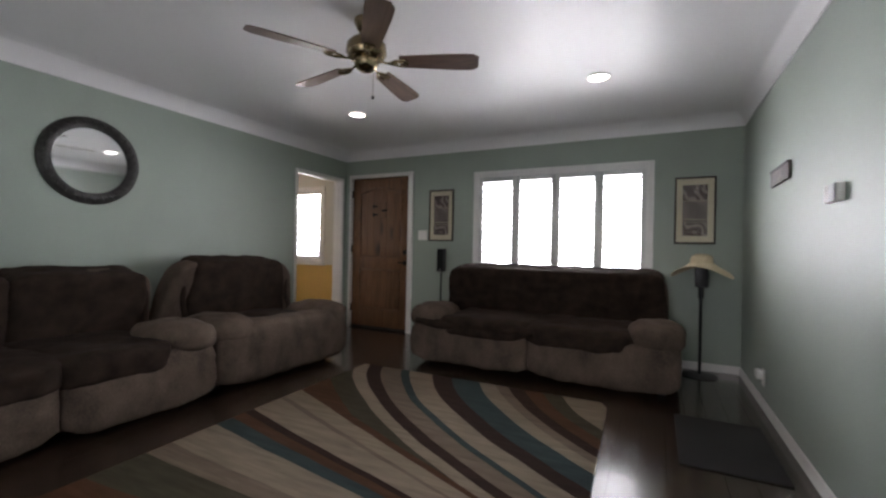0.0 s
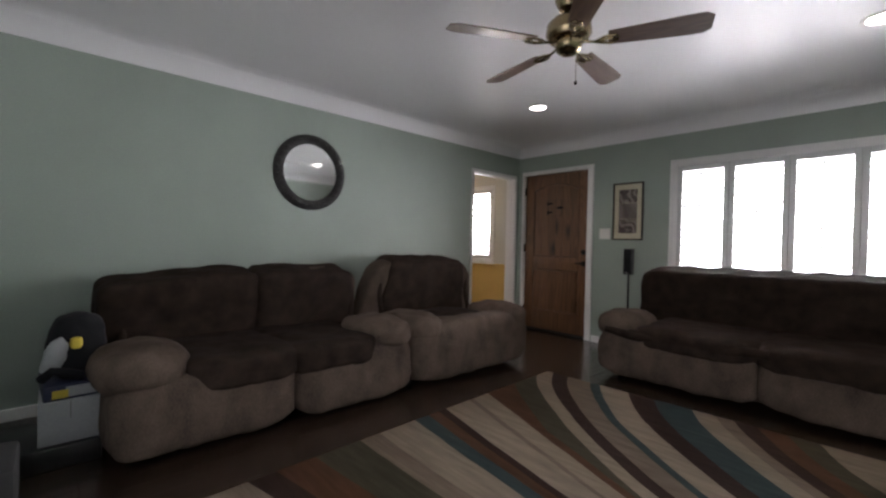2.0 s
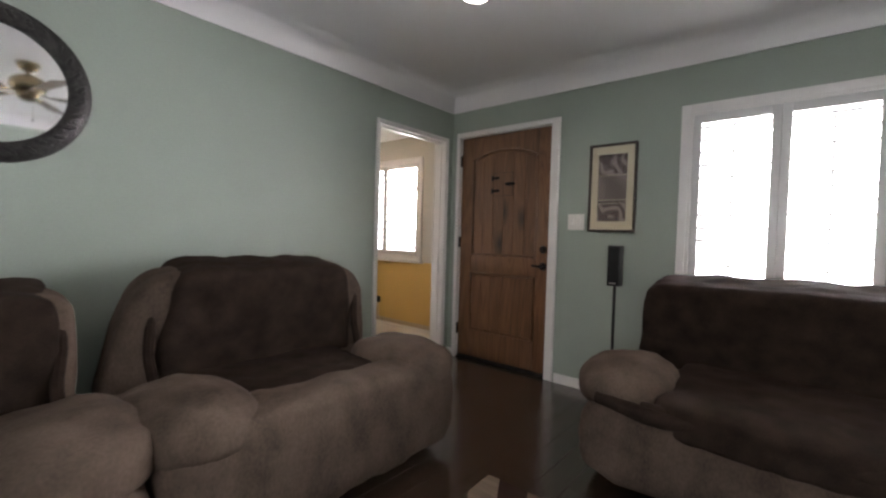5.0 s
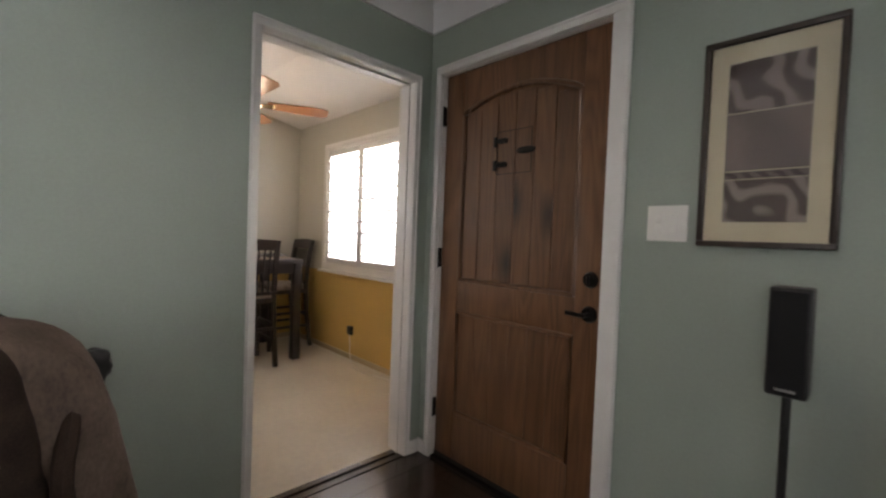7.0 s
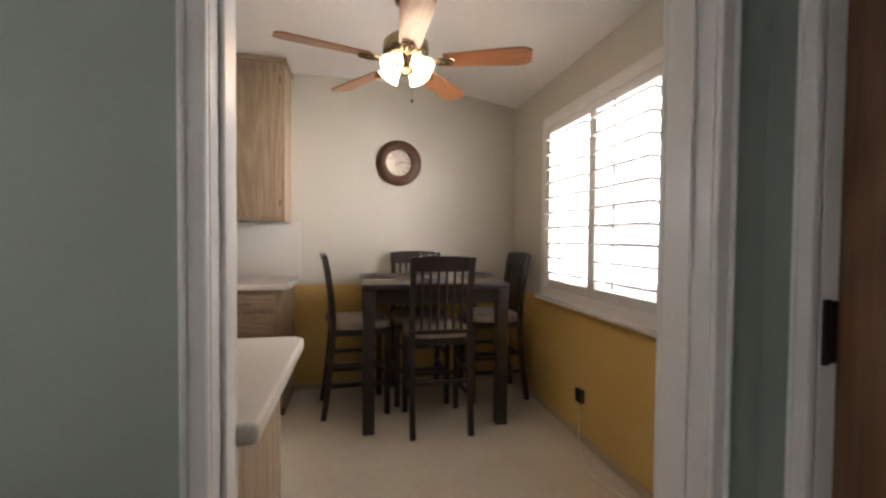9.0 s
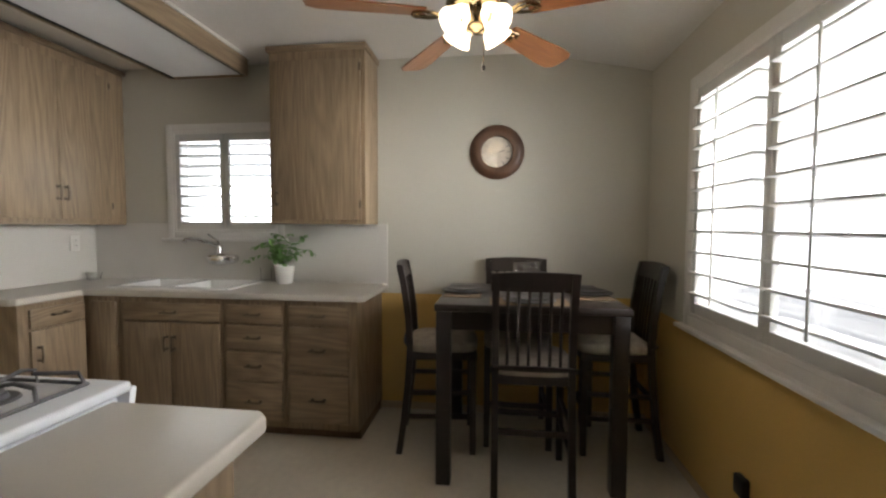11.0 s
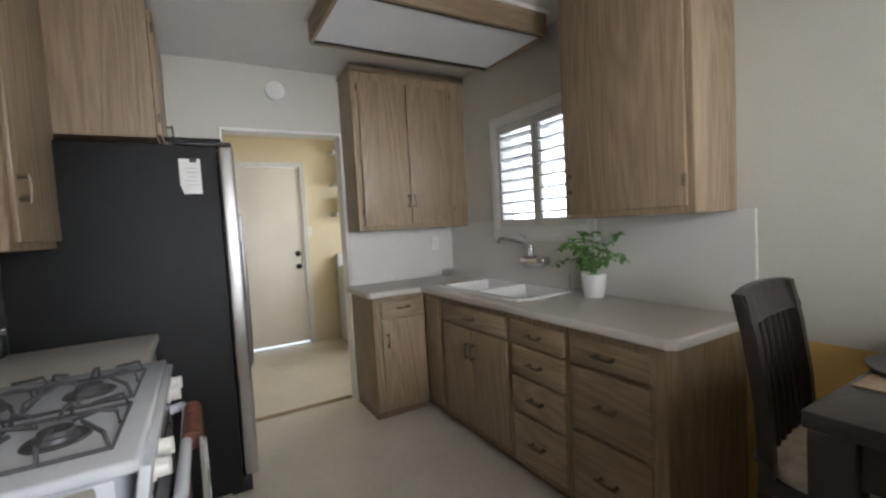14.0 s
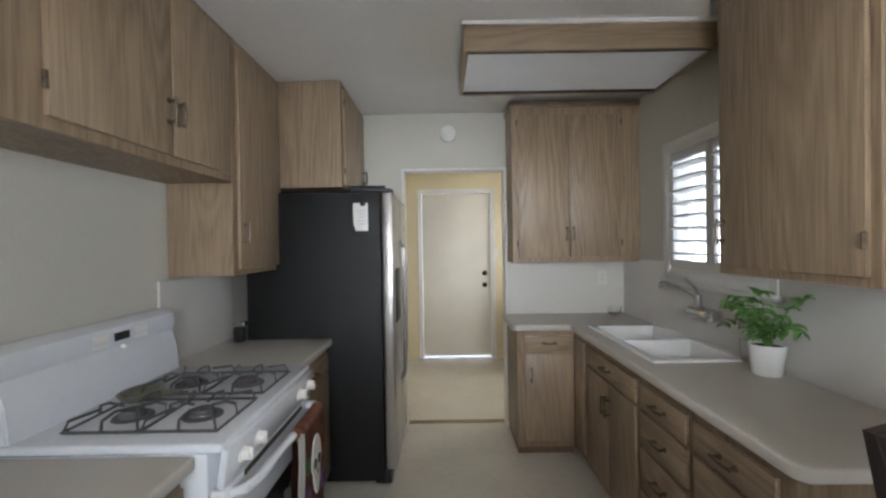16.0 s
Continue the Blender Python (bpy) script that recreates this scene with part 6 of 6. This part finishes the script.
part("head", bm_soft((0.10, 0.08, 0.05), (-0.01, 0, 0.15), 4, 7), CHROME, bt)

# ---- laundry ----
ws = thing("washing_machine", Matrix.Translation((-2.74, -5.12, 0)), "white top-loading washing machine", "washer")
part("cabinet", bm_box(-0.34, 0.34, -0.40, 0.34, 0.02, 0.90, 0.012, 3), ENAMEL, ws)
part("lid", bm_box(-0.32, 0.32, -0.28, 0.32, 0.90, 0.918, 0.006), ENAMEL, ws)
part("console", bm_box(-0.34, 0.34, -0.40, -0.29, 0.90, 1.06, 0.015, 3), ENAMEL, ws)
for y in (-0.35, 0.29):
    part("foot", bm_cyl((0.28, y, 0), (0.28, y, 0.025), 0.02, seg=12), BLACKP, ws)
for z, stuff in ((1.535, "bottles"), (1.90, "box"), (2.27, None)):
    sh = tagged(mesh_ob("floating_shelf", bm_box(-3.24, -2.40, -5.57, -5.32, z - 0.022, z + 0.022, 0.003), WHITEP), "white floating laundry shelf", "shelf", "laundry shelves")
    if stuff == "box":
        bx = thing("detergent_box", Matrix.Translation((-2.62, -5.44, z + 0.022)), "red and brown detergent box on the shelf", "box")
        part("carton", bm_box(-0.12, 0.08, -0.07, 0.07, 0, 0.24, 0.003), material("red_brown_card", (0.22, 0.05, 0.03), 0.6, scale=20, vary=0.3), bx)
        part("label", bm_box(0.081, 0.084, -0.04, 0.04, 0.04, 0.15), PAPER, bx, "pale printed label", False)
        part("label", bm_box(-0.06, 0.02, 0.0705, 0.0735, 0.04, 0.17), PAPER, bx, "pale printed label", False)
    if stuff == "bottles":
        for x, c, nm in ((-2.52, (0.72, 0.72, 0.70), "white plastic bleach bottle"), (-2.66, (0.10, 0.25, 0.45), "blue plastic softener bottle")):
            b_ = thing("laundry_bottle", Matrix.Translation((x, -5.44, z + 0.022)), nm + " on the shelf", "bottle", "laundry bottles")
            part("body", bm_lathe([(0, 0), (0.055, 0), (0.06, 0.02), (0.06, 0.14), (0.045, 0.18), (0.02, 0.20), (0.02, 0.22), (0, 0.22)], 20), material("bottle_plastic", c, 0.35), b_)
            part("cap", bm_cyl((0, 0, 0.22), (0, 0, 0.25), 0.024, seg=14), WHITEP, b_)

# ---- living room smalls ----
sp = thing("speaker_stand", Matrix.Translation((1.60, -0.18, 0)), "slim black satellite speaker on a floor stand", "speaker")
part("cabinet", bm_box(-0.043, 0.043, -0.04, 0.04, 0.825, 1.10, 0.008), BLACKP, sp)
part("grille_cloth", bm_box(-0.037, 0.037, -0.048, -0.0405, 0.835, 1.09, 0.006), material("black_grille_cloth", (0.010, 0.010, 0.011), 0.95, fine=400, bump=0.6), sp, "black grille cloth")
part("badge", bm_box(-0.02, 0.02, -0.0505, -0.048, 0.842, 0.848), STEEL, sp, smooth=False)
part("pole", bm_cyl((0, 0.0, 0.015), (0, 0.0, 0.825), 0.010), BLACKP, sp)
part("base", bm_lathe([(0, 0.018), (0.09, 0.014), (0.12, 0.004), (0.12, -0.004), (0, -0.004)], 32), BLACKP, sp)
hs_ = thing("floor_stand", Matrix.Translation((4.26, -0.22, 0)), "black satellite speaker stand in the corner", "speaker")
part("pole", bm_cyl((0, 0, 0.015), (0, 0, 0.82), 0.013), BLACKP, hs_)
part("cabinet", bm_box(-0.05, 0.05, -0.05, 0.05, 0.80, 1.00, 0.008), BLACKP, hs_)
part("collar", bm_cyl((0, 0, 0.70), (0, 0, 0.80), 0.022), BLACKP, hs_)
part("base", bm_lathe([(0, 0.018), (0.10, 0.014), (0.14, 0.004), (0.14, -0.004), (0, -0.004)], 32), BLACKP, hs_)
ht = thing("sun_hat", Matrix.Translation((4.26, -0.22, 0.985)), "wide-brimmed straw sun hat hung on the stand", "hat")
bm = bm_lathe([(0, 0.115), (0.05, 0.112), (0.080, 0.095), (0.090, 0.06), (0.095, 0.02), (0.14, 0.0), (0.20, -0.028), (0.245, -0.05), (0.247, -0.046), (0.20, -0.022), (0.14, 0.006), (0.10, 0.028)], 40)
for v in bm.verts:
    rr = v.co.xy.length
    if rr > 0.1:
        v.co.z -= (rr - 0.1) * 0.35 * math.sin(math.atan2(v.co.y, v.co.x) * 2 + 2.2)
part("hat_body", bm, STRAW, ht)
fm = tagged(mesh_ob("floor_mat", bm_box(4.02, 4.50, -2.16, -1.40, -0.004, 0.006, 0.003), material("black_rubber_mat", (0.014, 0.013, 0.013), 0.85, fine=120, bump=0.5, vary=0.15)), "black doormat by the side wall", "mat")
# clutter at the end of the sofa
BX = material("white_card", (0.36, 0.37, 0.37), 0.7, vary=0.08)
cr = tagged(mesh_ob("dark_crate", bm_box(0.45, 0.88, -4.90, -4.50, -0.004, 0.103, 0.01), BLACKP), "dark low crate under the white box", "crate")
cb = thing("storage_box", Matrix.Translation((0.65, -4.61, 0.105)), "white cardboard box on a dark crate", "box")
part("carton", bm_box(-0.20, 0.20, -0.128, 0.128, 0, 0.205, 0.004), BX, cb)
part("lid_seam", bm_box(0.198, 0.202, -0.012, -0.008, 0.12, 0.206), material("card_seam", (0.2, 0.2, 0.2), 0.7), cb, smooth=False)
bk = thing("toy_carton", Matrix.Translation((0.65, -4.60, 0.3115)) @ Matrix.Rotation(0.06, 4, "Z"), "blue, white and yellow toy carton lying flat", "box")
part("carton", bm_box(-0.17, 0.18, -0.13, 0.118, 0, 0.072, 0.003), material("navy_print_card", (0.02, 0.024, 0.06), 0.5), bk)
part("panel", bm_box(0.1805, 0.184, -0.05, 0.115, 0.012, 0.062), BX, bk, "white side panel", False)
part("stripe", bm_box(0.1845, 0.187, -0.10, -0.04, 0.012, 0.05), material("yellow_ink", (0.6, 0.45, 0.05), 0.6), bk, smooth=False)
py = thing("plush_toy", Matrix.Translation((0.68, -4.60, 0.385)), "black plush bag with white and yellow patches", "plush")
part("body", bm_soft((0.22, 0.24, 0.34), (0, 0.01, 0.155), 2.6, 13, 0.02, 7, 3), material("black_plush", (0.008, 0.008, 0.010), 0.95, bump=0.6, fine=200), py)
part("white_patch", moved(bm_soft((0.05, 0.10, 0.20), (0, 0, 0), 2.3, 9, 0.014, 9, 1), Matrix.Translation((0.085, -0.075, 0.13)) @ Matrix.Rotation(-0.45, 4, "X")), BX, py, "white patch")
part("yellow_patch", bm_soft((0.04, 0.05, 0.06), (0.105, 0.0, 0.19), 3, 7), MATS["yellow_ink"], py, "yellow patch")
part("arm", bm_tube([(0.08, -0.13, 0.02), (0.11, -0.09, 0.06), (0.12, -0.03, 0.05), (0.10, 0.03, 0.02)], 0.022, 8), MATS["black_plush"], py)
nb = thing("low_basket", Matrix.Translation((1.15, -4.96, 0)), "grey basket of small odds and ends on the floor", "basket")
part("bin", bm_box(-0.17, 0.17, -0.17, 0.17, -0.004, 0.22, 0.02), material("grey_felt", (0.05, 0.05, 0.05), 0.9, bump=0.4), nb)
for k, col in enumerate(((0.45, 0.45, 0.43), (0.04, 0.04, 0.04), (0.2, 0.2, 0.22), (0.4, 0.05, 0.04))):
    part("trinket", bm_soft((0.14, 0.08, 0.09), (-0.08 + 0.05 * k, -0.07 + 0.05 * (k % 3), 0.25), 3, 6, 0.006, 9, k), material("odds_and_ends", col, 0.6), nb)
bg_ = tagged(mesh_ob("hanging_pouch", bm_soft((0.06, 0.09, 0.13), (0.215, -1.445, 0.775), 3.0, 11, 0.025, 16, 5), BLACKP), "small black pouch hung behind the armchair", "pouch")
# a casing at the end of the side wall
structure("trim_side_opening", bm_box(LX - 0.016, LX, -3.16, -3.08, 0, 2.10, 0.004), WHITE, "white casing board on the side wall")

# ---- floor boards ----
# long planks of the living room, each its own piece
lf = bpy.data.objects["floor_living"]
meshes = {}
rnd = random.Random(9)
for i in range(36):
    x0 = 0.002 + i * 0.1277
    y = LY
    while y < -0.001:
        L = rnd.choice((0.9, 1.2, 1.5, 1.8))
        y1 = min(0.0, y + L)
        L = round(y1 - y, 3)
        if L not in meshes:
            me = bpy.data.meshes.new("plank")
            bm = bm_box(0, 0.1270, 0, L - 0.0008, -0.006, 0.0, 0.0012, 1)
            bm.to_mesh(me)
            bm.free()
            me.materials.append(FLOORW)
            meshes[L] = me
        o = new("plank", meshes[L])
        o.parent = lf
        o.location = (x0, y, -0.004)
        y = y1
